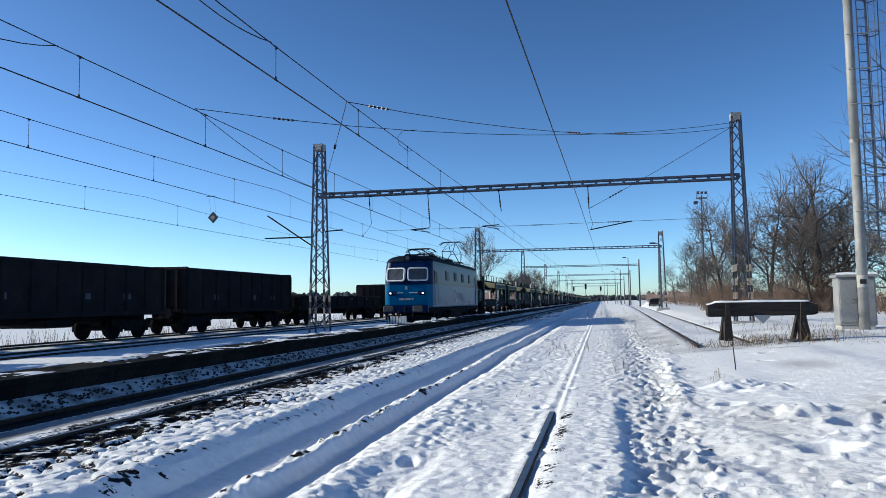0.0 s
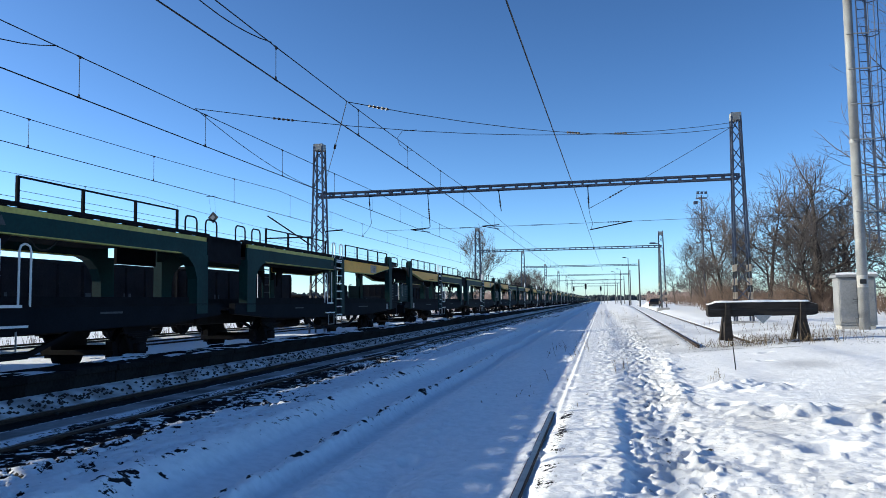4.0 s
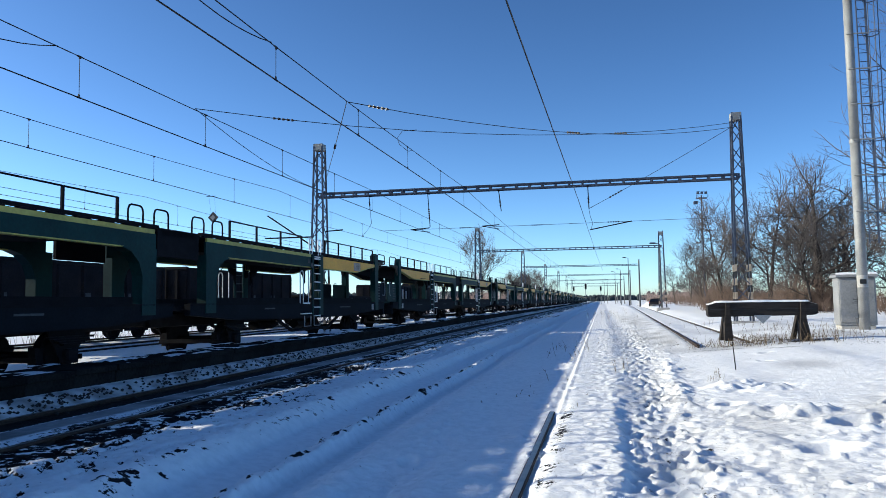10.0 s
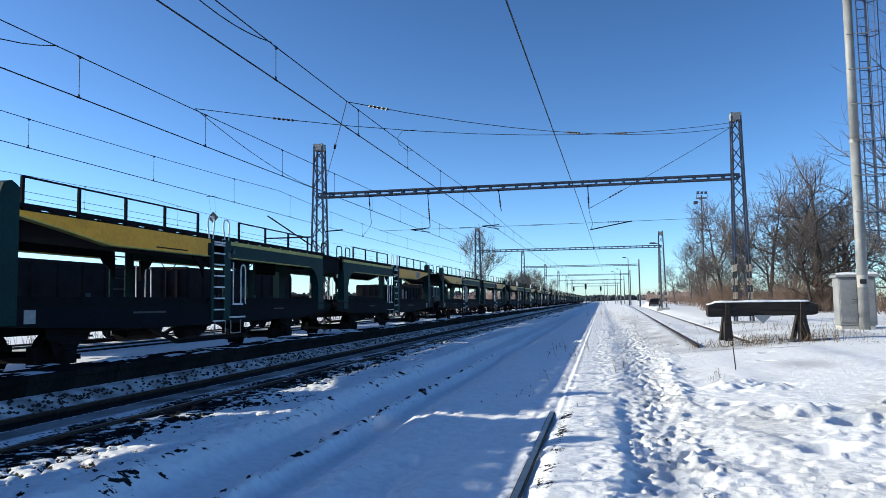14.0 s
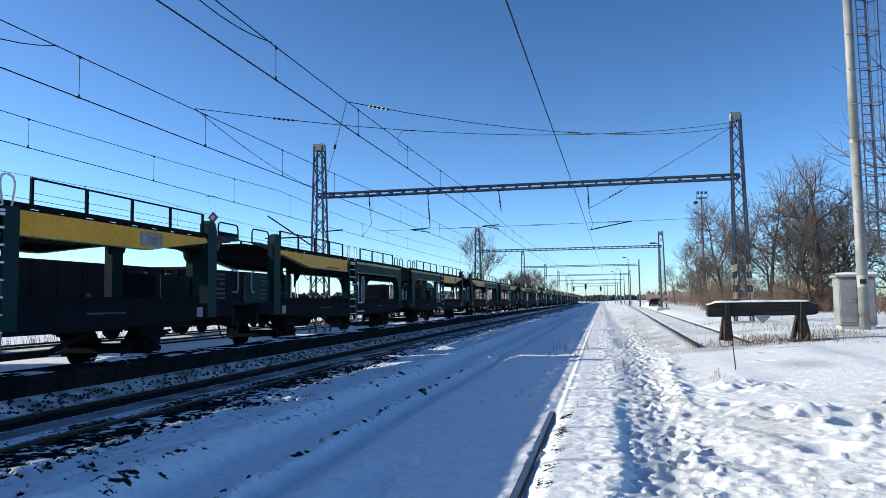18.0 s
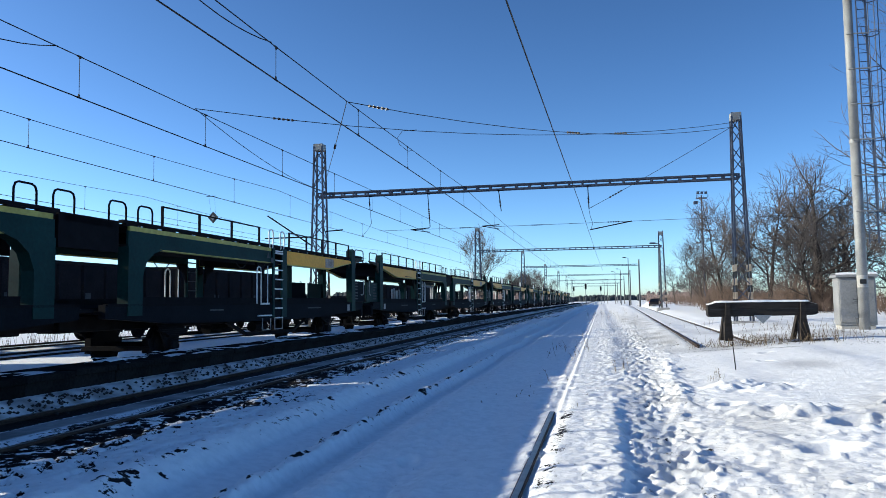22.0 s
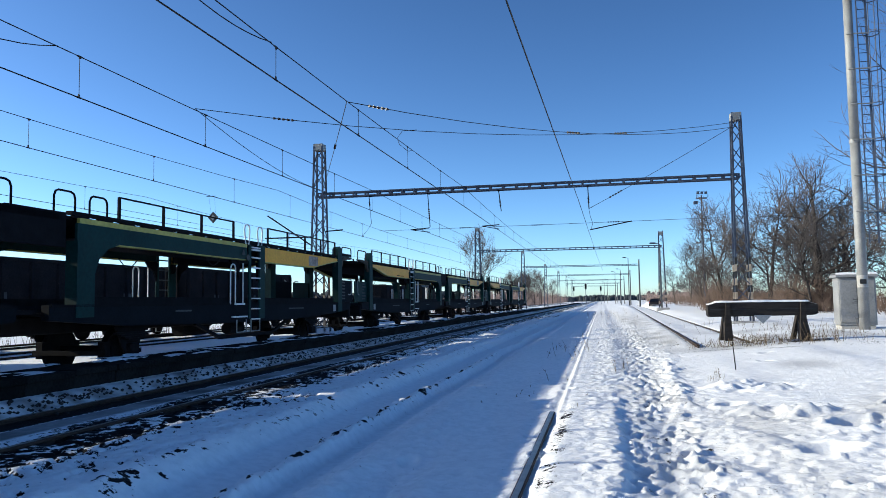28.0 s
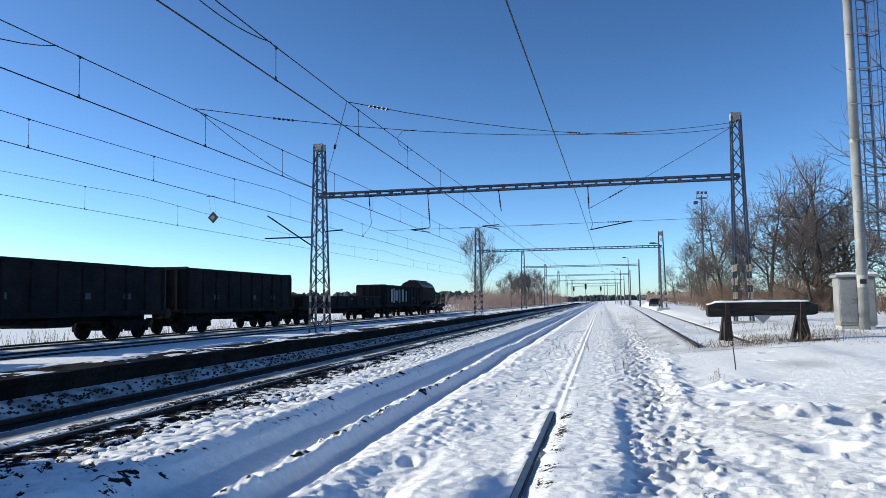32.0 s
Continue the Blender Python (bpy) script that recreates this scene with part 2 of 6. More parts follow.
# ---- building tools ----
class Geo:
    """Collects faces; every call adds one closed piece."""

    def __init__(self):
        self.v, self.f = [], []

    def add(self, verts, faces):
        k = len(self.v)
        self.v += [tuple(p) for p in verts]
        self.f += [tuple(i + k for i in q) for q in faces]
        return self

    def box(self, x0, x1, y0, y1, z0, z1, b=0.0):
        if x1 < x0: x0, x1 = x1, x0
        if y1 < y0: y0, y1 = y1, y0
        if z1 < z0: z0, z1 = z1, z0
        b = min(b, 0.45 * min(x1 - x0, y1 - y0, z1 - z0))
        if b <= 0:
            c = [(x, y, z) for x in (x0, x1) for y in (y0, y1) for z in (z0, z1)]
            return self.add(c, [(0, 1, 3, 2), (4, 6, 7, 5), (0, 4, 5, 1), (2, 3, 7, 6), (0, 2, 6, 4), (1, 5, 7, 3)])
        bm = bmesh.new()
        bmesh.ops.create_cube(bm, size=1)
        for v in bm.verts:
            v.co = ((x0 + x1) / 2 + v.co.x * (x1 - x0), (y0 + y1) / 2 + v.co.y * (y1 - y0), (z0 + z1) / 2 + v.co.z * (z1 - z0))
        bmesh.ops.bevel(bm, geom=bm.edges[:], offset=b, segments=1, affect="EDGES", profile=0.5)
        bm.verts.index_update()
        self.add([v.co.copy() for v in bm.verts], [[v.index for v in q.verts] for q in bm.faces])
        bm.free()
        return self

    def rod(self, p, q, r, n=6, r2=None):
        p, q = Vector(p), Vector(q)
        d = q - p
        if d.length < 1e-6: return self
        d.normalize()
        a = d.orthogonal().normalized()
        c = d.cross(a)
        r2 = r if r2 is None else r2
        ring = lambda o, s: [o + (a * math.cos(i * math.tau / n) + c * math.sin(i * math.tau / n)) * s for i in range(n)]
        return self.add(ring(p, r) + ring(q, r2), [(i, (i + 1) % n, n + (i + 1) % n, n + i) for i in range(n)] + [tuple(range(n - 1, -1, -1)), tuple(range(n, 2 * n))])

    def path(self, pts, r, n=6):
        pts = [Vector(p) for p in pts]
        rings, a = [], None
        for k, p in enumerate(pts):
            d = (pts[min(k + 1, len(pts) - 1)] - pts[max(k - 1, 0)]).normalized()
            a = d.orthogonal().normalized() if a is None else (a - d * a.dot(d)).normalized()
            c = d.cross(a)
            rings.append([p + (a * math.cos(i * math.tau / n) + c * math.sin(i * math.tau / n)) * r for i in range(n)])
        return self.loft(rings)

    def bar(self, p, q, w, h=None):
        """A square bar from p to q."""
        p, q = Vector(p), Vector(q)
        h = h or w
        d = (q - p).normalized()
        up = Vector((0, 0, 1)) if abs(d.z) < 0.9 else Vector((0, 1, 0))
        a = d.cross(up).normalized() * (w / 2)
        c = a.cross(d).normalized() * (h / 2)
        k = [o + s * a + t * c for o in (p, q) for s, t in ((-1, -1), (1, -1), (1, 1), (-1, 1))]
        return self.add(k, [(0, 1, 2, 3), (7, 6, 5, 4), (0, 4, 5, 1), (1, 5, 6, 2), (2, 6, 7, 3), (3, 7, 4, 0)])

    def prism(self, outline, axis, lo, hi):
        """A flat outline pushed along an axis. The outline gives the other two coordinates in order."""
        def put(p, w):
            c = list(p)
            c.insert("xyz".index(axis), w)
            return c
        n = len(outline)
        return self.add([put(p, lo) for p in outline] + [put(p, hi) for p in outline],
                        [tuple(range(n - 1, -1, -1)), tuple(range(n, 2 * n))] + [(i, (i + 1) % n, n + (i + 1) % n, n + i) for i in range(n)])

    def loft(self, rings, closed=True, caps=True):
        n = len(rings[0])
        v = [p for r in rings for p in r]
        f = []
        for k in range(len(rings) - 1):
            for i in range(n if closed else n - 1):
                j = (i + 1) % n
                f.append((k * n + i, k * n + j, (k + 1) * n + j, (k + 1) * n + i))
        if caps: f += [tuple(range(n - 1, -1, -1)), tuple(range((len(rings) - 1) * n, len(rings) * n))]
        return self.add(v, f)

    def wheel(self, x, y, z, r, w, n=20):
        """A flanged wheel with its axle along x."""
        prof = [(-w / 2, 0.18 * r), (-w / 2, 0.62 * r), (-w / 4, 0.66 * r), (-w / 4, 0.84 * r), (-w / 2, 0.88 * r), (-w / 2, r), (w * 0.32, r), (w * 0.4, r * 1.06), (w / 2, r * 1.06), (w / 2, 0.18 * r)]
        return self.loft([[(x + a, y + b * math.cos(i * math.tau / n), z + b * math.sin(i * math.tau / n)) for i in range(n)] for a, b in prof])

    def mesh(self, name, mat, smooth=False):
        me = bpy.data.meshes.new(name)
        me.from_pydata(self.v, [], self.f)
        bm = bmesh.new()
        bm.from_mesh(me)
        bmesh.ops.recalc_face_normals(bm, faces=bm.faces[:])
        bm.to_mesh(me)
        bm.free()
        me.materials.append(mat)
        if smooth:
            for q in me.polygons: q.use_smooth = True
        return me


def part(name, geo, mat, parent=None, label="", smooth=False):
    ob = new(name, geo if isinstance(geo, bpy.types.Mesh) else geo.mesh(name, mat, smooth))
    ob.parent = parent
    if label: ob["label"] = label
    return ob


def thing(name, label, category, m=None, group="", kind=""):
    ob = new(name)
    ob.empty_display_size = 0.2
    if m is not None: ob.matrix_basis = m
    return tagged(ob, label, category, group, kind)


def hoop(g, y0, y1, x, z0, z1, r=0.02, bulge=0.0):
    """An upright loop handle in the plane across x."""
    c = min(0.12, (y1 - y0) / 2)
    pts = [(x, y0 + bulge, z0), (x, y0, z0 + 0.6 * (z1 - z0)), (x, y0, z1 - c), (x, y0 + 0.3 * c, z1 - 0.3 * c), (x, y0 + c, z1), (x, y1 - c, z1), (x, y1 - 0.3 * c, z1 - 0.3 * c), (x, y1, z1 - c), (x, y1, z0 + 0.6 * (z1 - z0)), (x, y1 - bulge, z0)]
    return g.path(pts, r, 5)


# lattice of smooth random values on the plane
LAT = np.random.RandomState(7).rand(256, 256)


def rough(x, y, s, seed=0):
    x, y = np.asarray(x) / s + seed * 17.3, np.asarray(y) / s + seed * 31.7
    i, j = np.floor(x).astype(int), np.floor(y).astype(int)
    u, v = x - i, y - j
    u, v = u * u * (3 - 2 * u), v * v * (3 - 2 * v)
    g = lambda a, b: LAT[a % 256, b % 256]
    return (g(i, j) * (1 - u) + g(i + 1, j) * u) * (1 - v) + (g(i, j + 1) * (1 - u) + g(i + 1, j + 1) * u) * v


# ---- ground ----
T1, T2, T3, T4, SIDING = -6.65, -11.15, -17.3, -21.3, -1.40     # centre lines of the tracks
PROFILE = ((-400, -0.45), (-60, -0.40), (-27, -0.35), (-24, -0.14), (-22.5, -0.07), (-20, -0.07), (-19.2, -0.14), (-18.6, -0.07), (-16, -0.06), (-14.6, -0.03),
           (-13.0, -0.03), (-12.2, -0.09), (-9.4, -0.12), (-8.3, 0.02), (-8.0, 0.15), (-7.85, 0.12), (-7.6, 0.0), (-7.44, -0.06), (-7.28, -0.07), (-6.7, -0.06), (-6.1, -0.05), (-5.85, -0.04), (-5.35, -0.05), (-4.8, -0.035),
           (-4.3, -0.01), (-4.1, 0.0), (-3.94, -0.06), (-3.76, -0.20), (-3.3, -0.27), (-3.14, -0.12), (-2.98, -0.08), (-2.86, -0.23), (-2.68, -0.23), (-2.45, -0.12),
           (-2.15, -0.04), (-1.4, -0.07), (-0.82, -0.05), (-0.71, -0.022), (-0.675, -0.03), (-0.628, -0.065), (-0.60, -0.055), (-0.555, -0.018), (-0.1, -0.01), (0.2, 0.0), (0.9, 0.0), (1.6, 0.06), (2.6, 0.14), (4.2, 0.26), (7, 0.36), (12, 0.46),
           (25, 0.55), (60, 0.6), (400, 0.6))
PX, PZ = np.array([p[0] for p in PROFILE]), np.array([p[1] for p in PROFILE])


def smooth_step(a, b, v):
    t = np.clip((v - a) / (b - a), 0, 1)
    return t * t * (3 - 2 * t)


def dents(h, X, Y, spots):
    for cx, cy, a, b, turn, d in spots:
        m = (np.abs(X - cx) < 1.6) & (np.abs(Y - cy) < 1.6)
        if not m.any(): continue
        dx, dy = X[m] - cx, Y[m] - cy
        c, s = math.cos(turn), math.sin(turn)
        q = ((dx * c + dy * s) / a) ** 2 + ((dy * c - dx * s) / b) ** 2
        h[m] += d * np.exp(-q * q) - 0.28 * d * np.exp(-((np.sqrt(q) - 1.45) / 0.4) ** 2)


def ground_height(X, Y):
    wob = (rough(X, Y, 2.3, 1) - 0.5) * 0.16 + (rough(X, Y, 0.7, 2) - 0.5) * 0.07
    near = smooth_step(60, 20, np.abs(X)) * smooth_step(120, 30, Y)
    wob = wob * (1 - 0.95 * np.exp(-((X + 0.62) / 0.28) ** 4))
    h = np.interp(X + wob * near * (np.abs(X) < 7), PX, PZ)
    # the groove beside the old rail is filled with snow farther on
    h += (0.026 * np.exp(-((X + 0.605) / 0.055) ** 4) - 0.004 * np.exp(-((X + 0.72) / 0.06) ** 2)) * smooth_step(8.8, 9.6, Y)
    # far away all is one white plain, and the ruts fade
    h += (rough(X, Y, 40, 3) - 0.5) * 0.5 * smooth_step(60, 160, np.abs(X)) + (rough(X, Y, 14, 4) - 0.5) * 0.12 * smooth_step(6, 20, X)
    # the snow by the old siding track: clods, trodden path, loose lumps
    clod = smooth_step(-5.7, -5.0, X) * smooth_step(-3.95, -4.3, X)
    clod = np.maximum(clod, 0.5 * smooth_step(-6.5, -6.2, X) * smooth_step(-5.0, -5.7, X))
    h += clod * ((rough(X, Y * 0.7, 0.34, 5) - 0.45) * 0.025 + (rough(X, Y, 0.055, 30) - 0.5) * 0.02)
    track = smooth_step(-2.7, -2.3, X) * smooth_step(-0.3, -0.9, X)
    h += track * ((rough(X, Y, 0.55, 7) - 0.5) * 0.03 + (rough(X, Y, 0.14, 8) - 0.5) * 0.016 + (rough(X, Y, 0.06, 29) - 0.5) * 0.022)
    ridge = np.exp(-((X + 3.05) / 0.16) ** 2)
    h += ridge * ((rough(X, Y, 0.22, 9) - 0.4) * 0.05 + (rough(X, Y, 0.08, 43) - 0.45) * 0.08)
    # crumbled lips of the wheel ruts
    lip = np.exp(-((X + 2.38 + 0.12 * (rough(X, Y, 0.5, 44) - 0.5)) / 0.20) ** 2) + 0.55 * np.exp(-((X + 4.08) / 0.14) ** 2)
    h += lip * smooth_step(60, 20, Y) * ((rough(X, Y, 0.11, 45) - 0.45) * 0.035 + (rough(X, Y, 0.055, 46) - 0.5) * 0.055 + 0.012)
    h += np.exp(-((X + 1.9 - 0.5 * (rough(X, Y, 2.1, 47) - 0.5)) / 0.42) ** 2) * smooth_step(0.42, 0.7, rough(X, Y, 0.9, 48)) * ((rough(X, Y, 0.13, 49) - 0.5) * 0.03 + (rough(X, Y, 0.055, 50) - 0.5) * 0.05)
    walk_way = smooth_step(-0.45, -0.1, X) * smooth_step(1.9, 1.2, X)
    h -= 0.13 * np.exp(-((X + 1.85) / 0.30) ** 4 - ((Y - 5.4) / 1.3) ** 2)
    h += walk_way * ((rough(X, Y, 0.30, 10) - 0.5) * 0.016 + (rough(X, Y, 0.11, 11) - 0.5) * 0.022 + (rough(X, Y, 0.05, 37) - 0.5) * 0.026)
    low = smooth_step(1.0, 1.7, X) * smooth_step(6.5, 4.5, X) * smooth_step(10.5, 7.5, Y)
    h += low * ((rough(X, Y, 0.13, 38) - 0.78).clip(0) * 0.2 + (rough(X, Y, 0.05, 39) - 0.5) * 0.014)
    # trodden bank beside the old rail with a steep crumbled side, the worn trail, and a thrown-up lip beyond it
    ragged = 0.16 * (rough(X, Y, 0.34, 12) - 0.5) + 0.10 * (rough(X, Y, 0.12, 52) - 0.5)
    h += 0.036 * smooth_step(-0.56, -0.40, X) * smooth_step(0.11, 0.0, X + ragged - 0.012 * Y) * smooth_step(14, 8, Y)
    h -= 0.03 * smooth_step(0.0, 0.2, X - 0.012 * Y) * smooth_step(0.75, 0.5, X - 0.035 * Y) * smooth_step(14, 8, Y)
    h += np.exp(-((X - 0.33 - 0.062 * Y + 0.8 * ragged) / 0.13) ** 2) * smooth_step(24, 14, Y) * (0.03 + 0.06 * (rough(X, Y, 0.21, 53) - 0.4) + 0.05 * (rough(X, Y, 0.07, 54) - 0.5))
    field = smooth_step(1.5, 2.4, X) * smooth_step(40, 15, Y)
    h += field * ((rough(X, Y, 1.3, 13) - 0.5) * 0.03 + (rough(X, Y, 0.25, 14) - 0.5) * 0.005)
    h += smooth_step(14, 9, np.abs(X)) * smooth_step(40, 15, Y) * (rough(X, Y, 0.09, 15) - 0.5) * 0.009
    rng = random.Random(11)
    spots = []
    for k in range(460):          # the trodden trail
        y = 3.6 + 36 * rng.random() ** 1.6
        side = rng.choice((-1, 1))
        spots.append((0.33 + 0.030 * y + 0.05 * math.sin(y * 0.7) + 0.14 * side + rng.gauss(0, 0.13), y, rng.uniform(0.04, 0.065), rng.uniform(0.07, 0.14), rng.uniform(-0.7, 0.7), -rng.uniform(0.015, 0.06)))
    for k in range(150):
        spots.append((0.72 + rng.gauss(0, 0.25), rng.uniform(-9, 4), rng.uniform(0.04, 0.06), rng.uniform(0.07, 0.13), rng.uniform(-0.7, 0.7), -rng.uniform(0.01, 0.04)))
    for k in range(14):
        y = 4 + 26 * rng.random() ** 1.3
        spots.append((rng.uniform(1.2, 6.5), y, 0.09, 0.16, rng.uniform(0, 3), -rng.uniform(0.03, 0.09)))
    for k in range(34):
        spots.append((rng.uniform(-2.2, -0.5), 4 + 22 * rng.random(), 0.08, 0.15, rng.uniform(0, 3), -rng.uniform(0.02, 0.06)))
    for k in range(26):           # two tracks of prints that cross the open snow
        spots.append((3.2 + 0.20 * k, 9.2 + 0.36 * k + 0.1 * rng.random(), 0.09, 0.17, -0.5, -0.08))
    spots += [(1.95, 11.9, 0.40, 0.26, 0.2, 0.05), (2.3, 11.4, 0.3, 0.22, 0.4, 0.05), (1.85, 9.3, 0.36, 0.22, 0.1, 0.055), (2.25, 9.1, 0.36, 0.2, 0.5, 0.05), (2.5, 8.2, 0.25, 0.2, 0.5, -0.10),
              (1.55, 9.9, 0.16, 0.12, 0.5, -0.10), (1.3, 7.6, 0.3, 0.7, 0.2, 0.04), (0.95, 6.2, 0.25, 0.6, 0.2, 0.03), (2.4, 6.3, 0.25, 0.25, 0, 0.04), (1.9, 7.0, 0.22, 0.18, 0.3, -0.10)]
    dents(h, X, Y, spots)
    # lumps on the thrown-up heaps
    heap = np.exp(-(((X - 2.1) / 0.6) ** 2 + ((Y - 11.7) / 0.5) ** 2)) + np.exp(-(((X - 2.05) / 0.6) ** 2 + ((Y - 9.2) / 0.45) ** 2))
    h += heap * ((rough(X, Y, 0.2, 16) - 0.5) * 0.09 + (rough(X, Y, 0.085, 18) - 0.5) * 0.10)
    h += smooth_step(1.0, 1.6, X) * smooth_step(7, 4, X) * smooth_step(13, 8, Y) * ((rough(X, Y, 0.24, 19) - 0.74).clip(0) * 0.14 + (rough(X, Y, 0.07, 20) - 0.5) * 0.012)
    # a ploughed heap beside the far end of the path, and the hollow where the blind track ends
    h += 1.1 * np.exp(-(((X - 6.2) / 1.7) ** 2 + ((Y - 122) / 3.5) ** 2))
    h += 0.42 * np.exp(-(((X - 7.6) / 1.8) ** 2 + ((Y - 109.5) / 0.9) ** 2))
    h -= 0.12 * np.exp(-(((X - 2.9) / 1.3) ** 2 + ((Y - 24.5) / 4.0) ** 2))
    lane = 3.2 + 0.0235 * (Y - 20)
    on = np.exp(-((X - lane) / 1.3) ** 4) * smooth_step(19, 24, Y) * smooth_step(230, 150, Y)
    h = h * (1 - on) + on * (0.17 + 0.03 * (rough(X, Y, 0.6, 17) - 0.5) - 0.05 * np.exp(-((np.abs(X - lane) - 0.75) / 0.12) ** 2))
    return h


def crust_noise(X, Y):
    return 0.26 * rough(X, Y * 0.7, 0.40, 21) + 0.40 * rough(X, Y, 0.105, 22) + 0.34 * rough(X, Y, 0.055, 30)


def bare_ground(X, Y, h):
    """Where soil and ballast show through the snow, and the far rail's painted shade, 0 to 1."""
    n = crust_noise(X, Y)
    share_bare = np.interp(X, (-6.3, -6.15, -5.7, -5.3, -4.9, -4.4, -3.9, -3.6), (0.0, 0.74, 0.68, 0.57, 0.42, 0.34, 0.28, 0.0)) * (0.80 + 0.20 * smooth_step(26, 9, Y))
    b = 0.5 + 2.8 * (share_bare - n)
    b *= smooth_step(-6.35, -6.2, X) * smooth_step(-3.6, -3.8, X)
    # dark ballast by the far rail, widened to paint in the rail's shade
    b = np.maximum(b, np.exp(-((X + 7.24) / 0.27) ** 6) * (0.95 + 0.3 * n))
    b = np.maximum(b, np.exp(-((X + 6.24) / 0.24) ** 6) * (0.42 + 0.9 * (rough(X, Y * 0.35, 0.30, 55) - 0.35)))
    b = np.maximum(b, np.exp(-((X + 2.99 + 0.05 * (rough(X, Y, 0.4, 33) - 0.5)) / 0.06) ** 2) * (0.40 + 1.5 * (rough(X, Y, 0.10, 23) - 0.48)) * smooth_step(26, 14, Y))
    b = np.maximum(b, np.exp(-((X + 0.46) / 0.10) ** 2) * (0.25 + 0.8 * (rough(X, Y, 0.3, 24) - 0.35)) * smooth_step(11, 8.5, Y))
    b = np.maximum(b, np.exp(-((X - 0.72) / 0.4) ** 2) * (0.05 + 0.6 * (rough(X, Y, 0.2, 25) - 0.45)))
    b = np.maximum(b, 0.8 * smooth_step(0.55, 0.8, rough(X, Y, 0.6, 26)) * np.exp(-(((X - 4.2) / 3) ** 2 + ((Y - 21) / 3.0) ** 2)))
    return b


def spread(*stretches):
    out = [np.array([stretches[0][0]])]
    for a, b, n in stretches: out.append(np.linspace(a, b, n + 1)[1:])
    return np.concatenate(out)


def build_ground():
    xs = spread((-4000, -400, 8), (-400, -60, 20), (-60, -24, 30), (-24, -8.6, 40), (-8.6, -6.4, 50), (-6.4, 2.6, 320), (2.6, 4.4, 54), (4.4, 7, 44), (7, 16, 45), (16, 60, 44), (60, 400, 20), (400, 4000, 8))
    ys = np.concatenate([np.linspace(-900, -30, 8), np.linspace(-20, -5, 60), np.linspace(-4.93, 3.1, 160), 3.2 * np.exp(np.linspace(0, math.log(60 / 3.2), 620)), 60 * np.exp(np.linspace(0, math.log(5000 / 60), 70))[1:]])
    X, Y = np.meshgrid(xs, ys)
    h = ground_height(X.ravel(), Y.ravel())
    bare = bare_ground(X.ravel(), Y.ravel(), h)
    # the crust stands a little over the bare places
    h -= 0.036 * smooth_step(0.50, 0.44, crust_noise(X.ravel(), Y.ravel())) * smooth_step(-6.4, -6.2, X.ravel()) * smooth_step(-4.0, -4.3, X.ravel())
    nx, ny = len(xs), len(ys)
    k = (np.arange(ny - 1)[:, None] * nx + np.arange(nx - 1)[None, :]).ravel()
    quads = np.stack([k, k + 1, k + nx + 1, k + nx], 1)
    me = bpy.data.meshes.new("ground")
    me.vertices.add(len(h))
    me.vertices.foreach_set("co", np.stack([X.ravel(), Y.ravel(), h], 1).ravel())
    me.loops.add(quads.size)
    me.loops.foreach_set("vertex_index", quads.ravel())
    me.polygons.add(len(quads))
    me.polygons.foreach_set("loop_start", np.arange(0, quads.size, 4))
    me.polygons.foreach_set("use_smooth", np.ones(len(quads), bool))
    me.update(calc_edges=True)
    me.attributes.new("bare", "FLOAT", "POINT").data.foreach_set("value", bare)
    slush = np.interp(X.ravel(), (-6.98, -6.93, -6.52, -6.46), (0, 0.93, 0.93, 0)) * (0.72 + 0.4 * rough(X.ravel(), Y.ravel(), 0.6, 27))
    trail = np.exp(-((X.ravel() - 0.75) / 0.55) ** 4) * smooth_step(60, 30, Y.ravel())
    slush = np.maximum(slush, trail * (0.05 + 0.75 * (rough(X.ravel(), Y.ravel(), 0.45, 34) - 0.3).clip(0) * rough(X.ravel(), Y.ravel(), 0.09, 35)))
    slush = np.maximum(slush, 0.8 * smooth_step(0.9, 1.7, X.ravel()) * smooth_step(45, 20, Y.ravel()) * (rough(X.ravel(), Y.ravel() * 0.6, 1.1, 36) - 0.35).clip(0))
    slush = np.maximum(slush, 0.75 * smooth_step(-7.5, -7.6, X.ravel()) * smooth_step(-8.05, -7.9, X.ravel()) * (0.35 + 0.9 * rough(X.ravel(), Y.ravel(), 0.25, 28)))
    slush = np.maximum(slush, 0.55 * np.exp(-((X.ravel() - 1.9) / 0.8) ** 4) * smooth_step(17, 24, Y.ravel()) * smooth_step(80, 45, Y.ravel()) * rough(X.ravel(), Y.ravel() * 0.3, 0.4, 40))
    me.attributes.new("slush", "FLOAT", "POINT").data.foreach_set("value", np.clip(slush, 0, 1))
    me.materials.append(SNOW)
    return tagged(new("ground", me), "trodden snow with ruts, footprints and bare dark ballast", "ground", kind="structure")


ground = build_ground()


def ground_at(x, y):
    return float(ground_height(np.array([float(x)]), np.array([float(y)]))[0])


# ---- tracks ----
RAIL_SHAPE = ((-0.075, -0.17), (0.075, -0.17), (0.075, -0.155), (0.012, -0.13), (0.010, -0.045), (0.036, -0.03), (0.036, -0.004), (0.030, 0.0), (-0.030, 0.0), (-0.036, -0.004), (-0.036, -0.03), (-0.010, -0.045), (-0.012, -0.13), (-0.075, -0.155))


